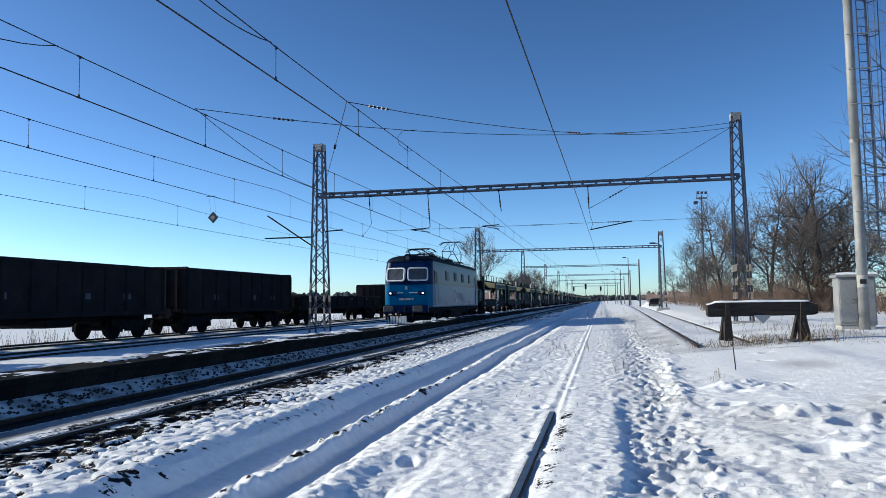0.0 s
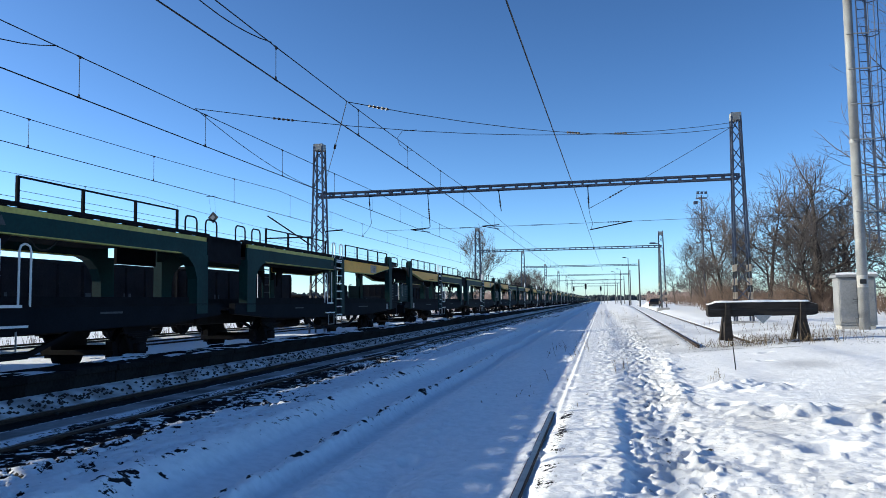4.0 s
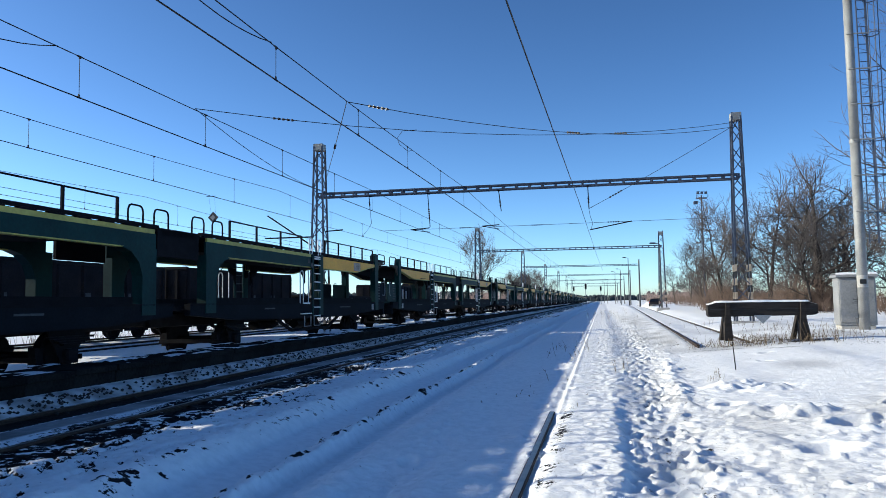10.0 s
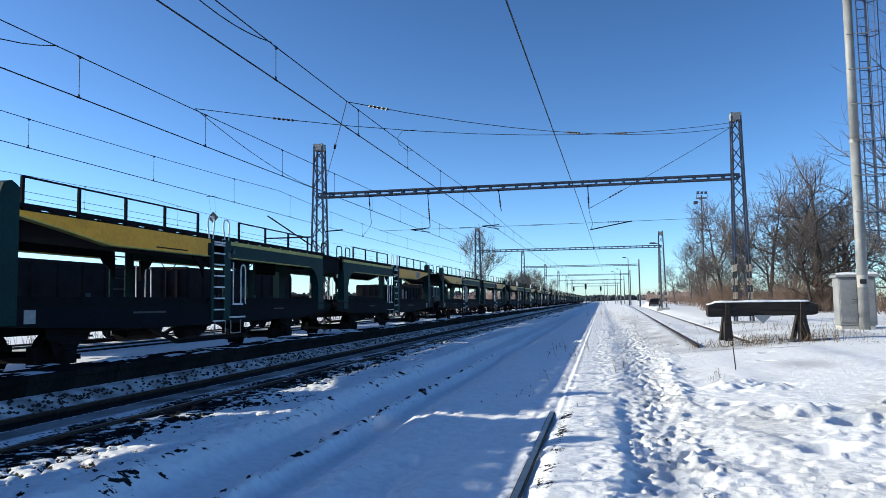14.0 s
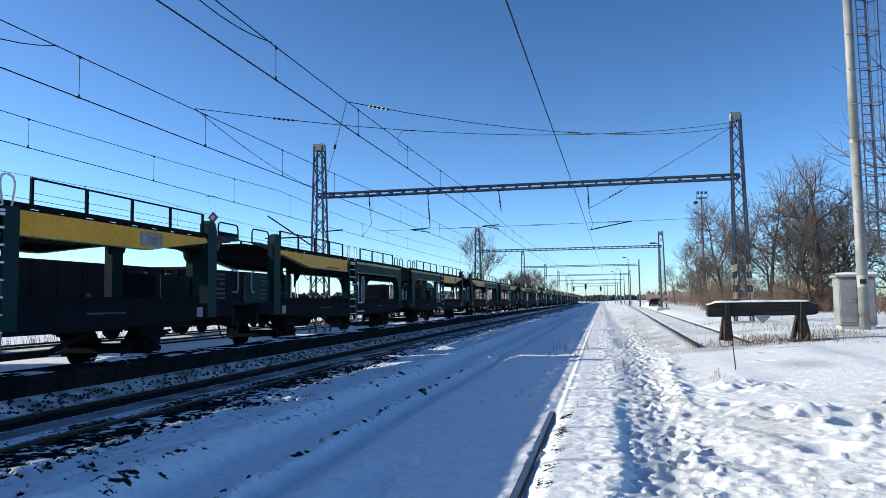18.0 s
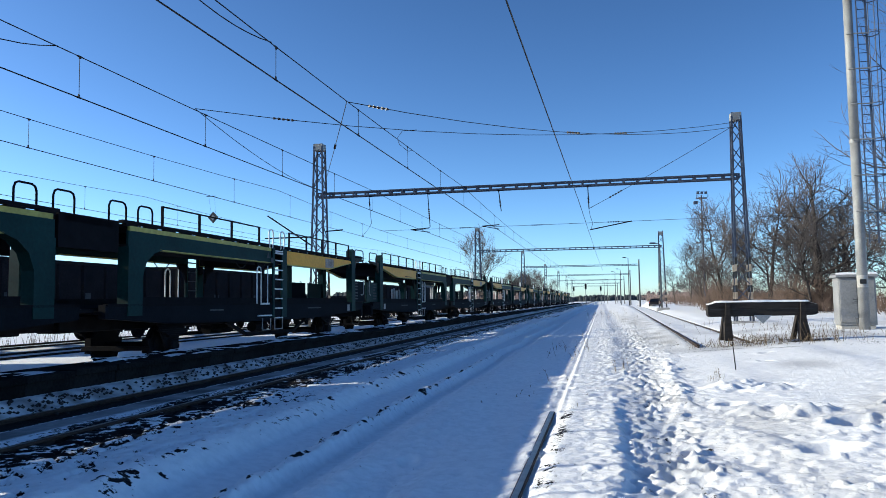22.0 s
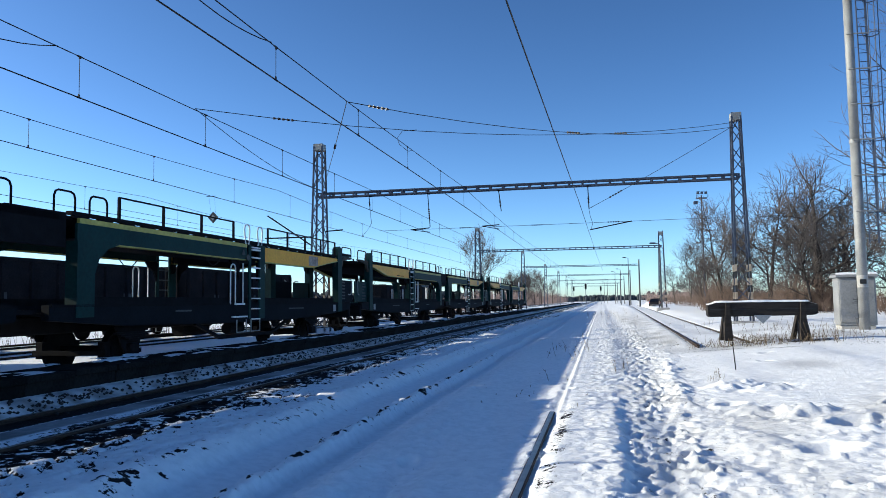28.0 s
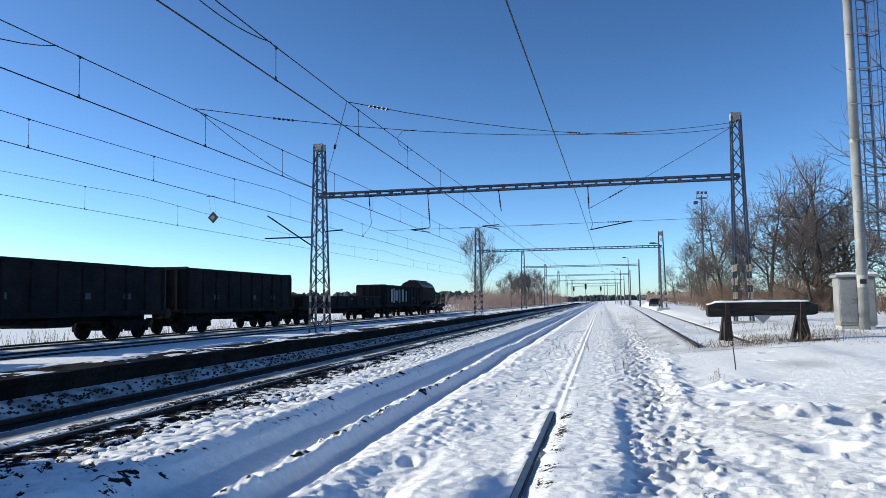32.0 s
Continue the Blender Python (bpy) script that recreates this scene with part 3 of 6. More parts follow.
def rail_along(path, name, parent, z=0.0, worn=True):
    """One rail through the points (x, y)."""
    body, head = Geo(), Geo()
    rings, tops = [], []
    for k, (x, y) in enumerate(path):
        a, b = path[max(0, k - 1)], path[min(len(path) - 1, k + 1)]
        d = Vector((b[0] - a[0], b[1] - a[1], 0)).normalized()
        side = Vector((d.y, -d.x, 0))
        rings.append([(x + side.x * u, y + side.y * u, z + w) for u, w in RAIL_SHAPE])
        tops.append([(x + side.x * u, y + side.y * u, z + w) for u, w in ((-0.024, -0.001), (0.024, -0.001), (0.024, 0.004), (-0.024, 0.004))])
    ob = part(name, body.loft(rings), RAIL_RUST, parent)
    if worn: part("running_surface", head.loft(tops), RAIL_HEAD, ob, "worn bright steel strip")
    return ob


def straight_track(name, x, label, y0=-25, y1=420, z=0.0):
    t = thing(name, label, "track", kind="structure")
    for s in (-0.7535, 0.7535): rail_along([(x + s, y0), (x + s, y1)], "rail", t, z)
    return t


straight_track("track_1", T1, "railway track of rusty rails in dirty snow by the platform")
straight_track("track_2", T2, "railway track of rusty rails behind the low platform")
straight_track("track_3", T3, "empty railway track of dark rails in snow")
straight_track("track_4", T4, "railway track of dark rails under parked wagons")
old = thing("track_5", "old siding rails almost buried in snow", "track", kind="structure")
rail_along([(-0.66, -2), (-0.66, 9.6)], "rail", old, -0.018)
rail_along([(-2.165, -2), (-2.165, 300)], "rail", old, -0.17, False)
rail_along([(-0.66, 11), (-0.66, 300)], "rail", old, -0.16, False)
blind = thing("track_6", "blind siding of dark rails that bends to a buffer stop", "track", kind="structure")


def blind_line(s):
    out = []
    for y in np.linspace(20.5, 190, 60):
        out.append((3.2 + s + 0.0235 * (y - 20), y))
    return out


for s in (-0.7535, 0.7535):
    pts = blind_line(s)
    rail_along(pts, "rail", blind, 0.185, False)


def build_ballast():
    """Loose stones that look out of the snow along the near tracks."""
    rng = random.Random(5)
    g = Geo()
    for k in range(1500):
        y = 5 + 45 * rng.random() ** 1.5
        x = rng.choice((rng.gauss(-7.72, 0.08), rng.gauss(-7.70, 0.12), rng.gauss(-7.5, 0.2)))
        if x < -7.9: continue
        r = rng.uniform(0.014, 0.038)
        z = float(np.interp(x, PX, PZ)) + r * 0.35
        pts = [Vector((rng.gauss(0, 1), rng.gauss(0, 1), rng.gauss(0, 0.8))).normalized() * r * rng.uniform(0.8, 1.2) for _ in range(2)]
        a = rng.uniform(0, 6.28)
        ring = [(x + r * rng.uniform(0.8, 1.2) * math.cos(a + i * 1.2566), y + r * rng.uniform(0.8, 1.2) * math.sin(a + i * 1.2566), z + rng.uniform(-0.2, 0.3) * r) for i in range(5)]
        top, bot = (x + pts[0].x * 0.3, y + pts[0].y * 0.3, z + r * 0.8), (x, y, z - r)
        g.add(ring + [top, bot], [(i, (i + 1) % 5, 5) for i in range(5)] + [((i + 1) % 5, i, 6) for i in range(5)])
    tagged(part("ballast", g, STONE), "dark crushed stones half covered by snow beside the rails", "ballast", kind="stuff")


# ---- low platform between the tracks ----
WALL_X, WALL_TOP, BACK_X = -8.0, 0.43, -9.25
platform = thing("platform", "low narrow platform with a dark concrete edge and patchy snow", "platform", kind="structure")
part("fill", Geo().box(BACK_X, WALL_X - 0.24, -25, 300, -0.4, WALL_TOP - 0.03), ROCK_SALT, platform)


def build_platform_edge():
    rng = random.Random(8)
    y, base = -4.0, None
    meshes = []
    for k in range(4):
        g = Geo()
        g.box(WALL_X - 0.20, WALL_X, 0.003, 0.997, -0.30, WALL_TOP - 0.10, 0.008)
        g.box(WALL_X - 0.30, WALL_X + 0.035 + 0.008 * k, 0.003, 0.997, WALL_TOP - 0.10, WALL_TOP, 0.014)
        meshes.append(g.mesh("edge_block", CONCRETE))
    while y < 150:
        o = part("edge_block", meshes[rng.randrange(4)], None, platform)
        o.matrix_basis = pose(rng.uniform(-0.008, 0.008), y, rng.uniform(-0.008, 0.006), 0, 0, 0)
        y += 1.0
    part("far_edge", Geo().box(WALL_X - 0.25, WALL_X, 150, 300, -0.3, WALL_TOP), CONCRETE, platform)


def build_platform_snow():
    """Thin broken sheets of snow on the platform top."""
    xs, ys = np.linspace(BACK_X + 0.02, WALL_X + 0.01, 26), np.concatenate([np.linspace(-5, 40, 520), np.linspace(40, 200, 240)[1:]])
    g = Geo()
    X, Y = np.meshgrid(xs, ys)
    n = 0.55 * rough(X, Y * 0.45, 0.42, 31) + 0.45 * rough(X, Y * 0.5, 0.16, 32)
    keep = n > 0.52 - 0.10 * smooth_step(25, 60, Y) - 0.05 * smooth_step(-8.16, -8.04, X) + 0.05 * smooth_step(-8.2, -8.35, X) * smooth_step(-8.75, -8.55, X) * smooth_step(60, 25, Y)
    H = WALL_TOP + 0.006 + np.clip(n - 0.5, 0, 1) * 0.12
    idx = {}
    V, F = [], []
    for j in range(len(ys) - 1):
        for i in range(len(xs) - 1):
            if keep[j, i] and keep[j, i + 1] and keep[j + 1, i] and keep[j + 1, i + 1]:
                q = []
                for a, b in ((j, i), (j, i + 1), (j + 1, i + 1), (j + 1, i)):
                    if (a, b) not in idx:
                        idx[(a, b)] = len(V)
                        V.append((X[a, b], Y[a, b], H[a, b]))
                    q.append(idx[(a, b)])
                F.append(q)
    g.v, g.f = V, F
    ob = part("snow_sheet", g, SNOW_CAP, platform, "patches of old snow", True)
    ob["kind"] = "stuff"


build_platform_snow()


# ---- overhead line ----
def lattice_mast(name, x, y, z0, z1, foot, head, label, banded=True):
    """A four-legged lattice mast that tapers from foot to head."""
    t = thing(name, label, "mast", pose(x, y, 0), "gantry masts")
    at = lambda z: foot + (head - foot) * (z - z0) / (z1 - z0)
    cs = ((-1, -1), (1, -1), (1, 1), (-1, 1))
    for i, (a, b) in enumerate(cs):
        f, h = at(z0) / 2, at(z1) / 2
        part("leg", Geo().bar((a * f, b * f, z0), (a * h, b * h, z1), 0.075), STEEL_BLUE, t)
    g = Geo()
    z, k = z0 + 0.3, 0
    while z < z1 - 0.5:
        step = 0.62
        f, h = at(z) / 2, at(z + step) / 2
        for i in range(4):
            (a, b), (c, d) = cs[i], cs[(i + 1) % 4]
            s = 1 if (k + i) % 2 else -1
            p, q = ((a, b), (c, d)) if s > 0 else ((c, d), (a, b))
            g.bar((p[0] * f, p[1] * f, z), (q[0] * h, q[1] * h, z + step), 0.038)
        z += step
        k += 1
    part("bracing", g, STEEL_BLUE, t)["kind"] = "stuff"
    part("cap", Geo().box(-head / 2 - 0.04, head / 2 + 0.04, -head / 2 - 0.04, head / 2 + 0.04, z1 - 0.34, z1, 0.02), STEEL_GREY, t, "light steel cap plate")
    part("footing", Geo().box(-foot / 2 - 0.25, foot / 2 + 0.25, -foot / 2 - 0.25, foot / 2 + 0.25, z0 - 0.8, z0 - 0.02, 0.03), CONCRETE_LIGHT, t)
    if banded:
        for i, (a, b) in enumerate(cs):
            for k in range(8):
                za, zb = z0 + 0.35 + 0.3 * k, z0 + 0.35 + 0.3 * (k + 1)
                fa, fb = at(za) / 2, at(zb) / 2
                part("warning_band", Geo().bar((a * fa, b * fa, za), (a * fb, b * fb, zb), 0.085), (YELLOW_BAND, BLACK_BAND)[k % 2], t, "" if k > 1 else ("yellow band", "black band")[k])
    return t


def cross_beam(x0, x1, y, z, name="gantry_beam"):
    t = thing(name, "long dark lattice beam across the tracks between two masts", "beam", group="gantry beams")
    g = Geo()
    for yy in (-0.2, 0.2):
        part("chord", Geo().bar((x0, y + yy, z + 0.095), (x1, y + yy, z + 0.095), 0.06), STEEL_BLUE, t)
        part("chord", Geo().bar((x0, y + yy, z - 0.095), (x1, y + yy, z - 0.095), 0.06), STEEL_BLUE, t)
        n = int((x1 - x0) / 0.60)
        for k in range(n + 1):
            x = x0 + (x1 - x0) * k / n
            g.box(x - 0.05, x + 0.05, y + yy - 0.02, y + yy + 0.02, z - 0.11, z + 0.11)
    for k in range(n):
        x, w = x0 + (x1 - x0) * k / n, (x1 - x0) / n
        g.bar((x, y - 0.2, z + 0.12), (x + w, y + 0.2, z + 0.12), 0.03)
    part("battens", g, STEEL_BLUE, t)["kind"] = "stuff"
    return t


GANTRIES = ((34.0, -13.5, 6.0, 6.72), (77.0, -12.75, 6.0, 6.72), (116.0, -12.0, 5.7, 6.7), (158.0, -11.6, 5.9, 6.7), (200.0, -11.2, 5.9, 6.7), (242.0, -11.0, 5.9, 6.7), (285.0, -11.0, 5.9, 6.7))
for k, (y, xl, xr, z) in enumerate(GANTRIES):
    lattice_mast("gantry_mast", xl, y, -0.05, 9.3 - 0.1 * (k > 0), 0.78, 0.40, "tall dark lattice gantry mast between the tracks", banded=k < 2)
    if k == 0:
        lattice_mast("gantry_mast", xr, y, 0.40, 9.55, 0.66, 0.36, "tall lattice gantry mast with black and yellow warning bands")
    elif k == 1:
        lattice_mast("gantry_mast", xr, y, 0.55, 8.2, 0.70, 0.40, "lattice gantry mast with black and yellow warning bands by the path")
    else:
        p = thing("gantry_post", "slim steel gantry post beyond the snow", "post", pose(xr, y, 0), "gantry posts")
        part("shaft", Geo().rod((0, 0, 0.3), (0, 0, 7.4), 0.13, 10, 0.10), POST_GREY, p)
        part("cap", Geo().rod((0, 0, 7.4), (0, 0, 7.5), 0.12, 10), STEEL_BLUE, p)
    cross_beam(xl, xr, y, z)


def insulator(g, p, q, r=0.042, n=5):
    p, q = Vector(p), Vector(q)
    for k in range(n):
        a = p.lerp(q, (k + 0.2) / n)
        b = p.lerp(q, (k + 0.8) / n)
        g.rod(a, b, r, 8, r * 0.6)
    return g


def overhead(name, x, zc, zm, label, y_to=330, shift=0.0, weight=0.012, sag=0.1, single=False, hang=(8.4, 5.15)):
    """Contact wire and carrying wire of one track, with droppers."""
    t = thing(name, label, "wire", group="overhead wires")
    spans = [-52, -9] + [g[0] for g in GANTRIES if g[0] < y_to] + [y_to]
    drop = []
    zig = lambda i: 0.04 * (-1) ** i
    for i, (a, b) in enumerate(zip(spans, spans[1:])):
        xa, xb = x + zig(i), x + zig(i + 1)
        part("contact_wire", Geo().rod((xa + shift * a, a, zc), (xb + shift * b, b, zc), weight * 1.25, 6), WIRE, t)
        if single: continue
        pts = []
        for k in range(9):
            u = k / 8
            pts.append((xa + (xb - xa) * u + shift * (a + (b - a) * u), a + (b - a) * u, zm - 4 * sag * u * (1 - u)))
        part("carrying_wire", Geo().path(pts, weight, 5), WIRE, t)
        for y in np.arange(hang[0] - 12 * hang[1], 190, hang[1]):
            u = (y - a) / (b - a)
            if 0 <= u < 1: drop.append(((xa + (xb - xa) * u + shift * (a + (b - a) * u), a + (b - a) * u), zm - 4 * sag * u * (1 - u)))
    for (px, py), zt in drop:
        d = Geo().rod((px, py, zc), (px, py, zt), weight * 0.6, 4)
        d.box(px - 0.012, px + 0.012, py - 0.02, py + 0.02, zc, zc + 0.07)
        d.box(px - 0.012, px + 0.012, py - 0.02, py + 0.02, zt - 0.05, zt + 0.02)
        for zz in (zc, zt): d.rod((px, py - 0.07, zz), (px, py + 0.07, zz), weight * 1.8, 5)
        part("dropper", d, WIRE, t)
    return t


overhead("overhead_wire", -6.32, 5.93, 6.85, "dark contact and carrying wires over the platform track", sag=0.24)
overhead("overhead_wire", -10.88, 5.9, 6.9, "dark contact and carrying wires over the train's track")
overhead("overhead_wire", -15.75, 5.92, 7.1, "dark contact and carrying wires over the empty track", weight=0.011, sag=0.38, hang=(17.6, 5.95))
overhead("overhead_wire", -23.2, 5.9, 7.1, "dark contact and carrying wires over the wagon track", weight=0.010, sag=0.38, hang=(29.4, 7.6))
overhead("overhead_wire", -1.43, 5.92, 6.8, "single dark contact wire over the old siding", 116.0, 0.0145, 0.012, single=True)


def sagging(p, q, sag, n=10):
    p, q = Vector(p), Vector(q)
    return [p.lerp(q, k / n) - Vector((0, 0, 4 * sag * (k / n) * (1 - k / n))) for k in range(n + 1)]


def stay_wire(p, q, sag, label, breaks=()):
    """A wire stretched between p and q, with insulators at the given shares of its way."""
    t = thing("stay_wire", label, "wire", group="stay wires")
    part("strand", Geo().path(sagging(p, q, sag), 0.011, 5), WIRE, t)
    p, q = Vector(p), Vector(q)
    for u in breaks:
        w = 0.35 / (q - p).length
        f = lambda v: p.lerp(q, v) - Vector((0, 0, 4 * sag * v * (1 - v)))
        part("insulator", insulator(Geo(), f(u - w), f(u + w)), CERAMIC, t)
    return t


# ---- locomotive ----
def body_ring(z, hw, y0, y1, rc, bulge=0.26, n=6):
    """A rounded plan outline at height z, its ends bowed out by bulge."""
    pts = []
    for cx, cy, a0 in ((hw - rc, y1 - rc, 0), (-hw + rc, y1 - rc, 90), (-hw + rc, y0 + rc, 180), (hw - rc, y0 + rc, 270)):
        for k in range(n + 1):
            a = radians(a0 + 90 * k / n)
            pts.append((cx + rc * math.cos(a), cy + rc * math.sin(a), z))
    out = []
    for x, y, zz in pts:
        bow = bulge * max(0, 1 - (x / hw) ** 2)
        out.append((x, y + (bow if y > (y0 + y1) / 2 else -bow), zz))
    return out


def frame_bars(g, x0, x1, z0, z1, y, w, t):
    g.box(x0 - w, x1 + w, y - t, y, z0 - w, z0, 0.012)
    g.box(x0 - w, x1 + w, y - t, y, z1, z1 + w, 0.012)
    g.box(x0 - w, x0, y - t, y, z0, z1, 0.012)
    g.box(x1, x1 + w, y - t, y, z0, z1, 0.012)
    return g


def round_rect(w, h, r, y, n=4):
    """A rectangle with rounded corners in the plane across y."""
    out = []
    for cx, cz, a0 in ((w - r, h - r, 0), (-w + r, h - r, 90), (-w + r, -h + r, 180), (w - r, -h + r, 270)):
        out += [(cx + r * math.cos(radians(a0 + 90 * k / n)), y, cz + r * math.sin(radians(a0 + 90 * k / n))) for k in range(n + 1)]
    return out


def buffer_pair(t, y, out, oblong=False):
    """Two sprung buffers on a beam at y; out is -1 towards the front."""
    for x in (-0.875, 0.875):
        b = part("buffer", Geo().rod((x, y, 1.05), (x, y + out * 0.42, 1.05), 0.10, 12).box(x - 0.16, x + 0.16, y - 0.02, y + out * 0.05, 0.90, 1.20, 0.01), IRON, t)
        if oblong:
            part("buffer_head", Geo().box(x - 0.30, x + 0.30, y + out * 0.42, y + out * 0.56, 0.86, 1.22, 0.05), DULL_MARK, b)
            continue
        part("buffer_head", Geo().rod((x, y + out * 0.42, 1.05), (x, y + out * 0.53, 1.05), 0.235, 16, 0.225), IRON, b)


def bogie(t, y, base, r, name="bogie", simple=False):
    """A two-axle bogie centred at y: side frames, springs, axle boxes and wheels."""
    b = part(name, Geo().box(-0.25, 0.25, y - base / 2 - 0.1, y + base / 2 + 0.1, r + 0.1, r + 0.32, 0.03), IRON, t)
    for s in (-1, 1):
        x = s * 1.02
        g = Geo().prism([(y - base / 2 - 0.42, r + 0.18), (y - base / 2 - 0.42, r + 0.36), (y - 0.45, r + 0.34), (y + 0.45, r + 0.34), (y + base / 2 + 0.42, r + 0.36), (y + base / 2 + 0.42, r + 0.18),
                         (y + base / 2 + 0.2, r + 0.12), (y + 0.5, r + 0.02), (y + 0.4, r - 0.12), (y - 0.4, r - 0.12), (y - 0.5, r + 0.02), (y - base / 2 - 0.2, r + 0.12)], "x", x - 0.05, x + 0.05)
        if simple:
            for k in (-1, 1):
                g.box(x - 0.02, x + s * 0.16, y + k * base / 2 - 0.14, y + k * base / 2 + 0.14, r - 0.14, r + 0.14, 0.03)
                g.rod((x, y + k * 0.25, r - 0.08), (x, y + k * 0.25, r + 0.2), 0.09, 10)
        part("side_frame", g, IRON, b)
        if simple: continue
        for k in (-1, 1):
            part("axle_box", Geo().box(x - 0.02, x + s * 0.16, y + k * base / 2 - 0.14, y + k * base / 2 + 0.14, r - 0.14, r + 0.14, 0.03), IRON, b)
            part("spring", Geo().rod((x, y + k * 0.25, r - 0.08), (x, y + k * 0.25, r + 0.2), 0.09, 10), IRON, b)
    for k in (-1, 1):
        g = Geo().wheel(0.745, y + k * base / 2, r, r, -0.135).wheel(-0.745, y + k * base / 2, r, r, 0.135).rod((-0.7, y + k * base / 2, r), (0.7, y + k * base / 2, r), 0.085, 10)
        part("wheelset", g, IRON, b)
    return b


def single_axle(t, y, r=0.47):
    """One sprung axle: guards, leaf springs, boxes and a pair of wheels."""
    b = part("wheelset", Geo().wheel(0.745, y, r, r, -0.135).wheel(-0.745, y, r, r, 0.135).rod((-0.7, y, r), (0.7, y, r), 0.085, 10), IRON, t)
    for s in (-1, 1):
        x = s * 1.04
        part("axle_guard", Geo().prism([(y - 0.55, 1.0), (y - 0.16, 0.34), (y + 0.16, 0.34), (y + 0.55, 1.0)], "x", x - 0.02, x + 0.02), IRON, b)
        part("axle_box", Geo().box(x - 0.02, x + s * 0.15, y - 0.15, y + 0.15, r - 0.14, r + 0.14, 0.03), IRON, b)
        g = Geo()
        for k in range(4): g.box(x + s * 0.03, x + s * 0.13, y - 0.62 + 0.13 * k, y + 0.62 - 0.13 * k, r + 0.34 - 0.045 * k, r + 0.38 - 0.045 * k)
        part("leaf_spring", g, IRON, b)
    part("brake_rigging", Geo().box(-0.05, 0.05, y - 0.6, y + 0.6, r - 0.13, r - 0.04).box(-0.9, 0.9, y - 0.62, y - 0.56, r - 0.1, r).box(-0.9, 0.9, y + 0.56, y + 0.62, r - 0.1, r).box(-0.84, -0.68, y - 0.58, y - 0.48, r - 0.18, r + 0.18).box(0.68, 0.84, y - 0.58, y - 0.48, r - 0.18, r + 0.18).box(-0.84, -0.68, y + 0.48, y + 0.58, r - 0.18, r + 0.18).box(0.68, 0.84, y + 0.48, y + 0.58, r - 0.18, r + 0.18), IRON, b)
    return b


def pantograph(t, y, raised, z0=4.24):
    p = part("pantograph", Geo().box(-0.75, 0.75, y - 0.75, y - 0.68, z0 + 0.12, z0 + 0.18).box(-0.75, 0.75, y + 0.68, y + 0.75, z0 + 0.12, z0 + 0.18)
             .box(-0.75, -0.69, y - 0.75, y + 0.75, z0 + 0.12, z0 + 0.18).box(0.69, 0.75, y - 0.75, y + 0.75, z0 + 0.12, z0 + 0.18), IRON, t, "dark pantograph frame")
    for x in (-0.7, 0.7):
        for k in (-0.7, 0.7): part("insulator", insulator(Geo(), (x, y + k, z0 - 0.08), (x, y + k, z0 + 0.12), 0.07, 3), CERAMIC, p)
    top = 5.98 if raised else z0 + 0.55
    knee = (z0 + 0.2 + top) / 2 - (0.05 if raised else -0.02)
    out = 1.65 if raised else 1.70
    g = Geo()
    for s in (-1, 1):
        for x0, x1, x2 in ((-0.6, -0.42, -0.28), (0.6, 0.42, 0.28)):
            g.rod((x0, y + s * 0.45, z0 + 0.2), (x1, y + s * out, knee), 0.030, 6)
            g.rod((x1, y + s * out, knee), (x2, y + s * 0.16, top - 0.10), 0.022, 6)
        g.rod((-0.42, y + s * out, knee), (0.42, y + s * out, knee), 0.022, 6)
        g.rod((-0.42, y + s * out, knee), (0.28, y + s * 0.16, top - 0.1), 0.012, 5)
    part("arm_frame", g, IRON, p)
    for s in (-0.2, 0.2):
        head = [(-0.95, y + s, top - 0.22), (-0.80, y + s, top - 0.08), (-0.60, y + s, top), (0.60, y + s, top), (0.80, y + s, top - 0.08), (0.95, y + s, top - 0.22)]
        part("collector_strip", Geo().path(head, 0.028, 6), IRON, p)
    part("yoke", Geo().rod((-0.45, y - 0.2, top - 0.05), (-0.45, y + 0.2, top - 0.05), 0.02).rod((0.45, y - 0.2, top - 0.05), (0.45, y + 0.2, top - 0.05), 0.02), IRON, p)
    return p


LOCO_LEN = 18.7


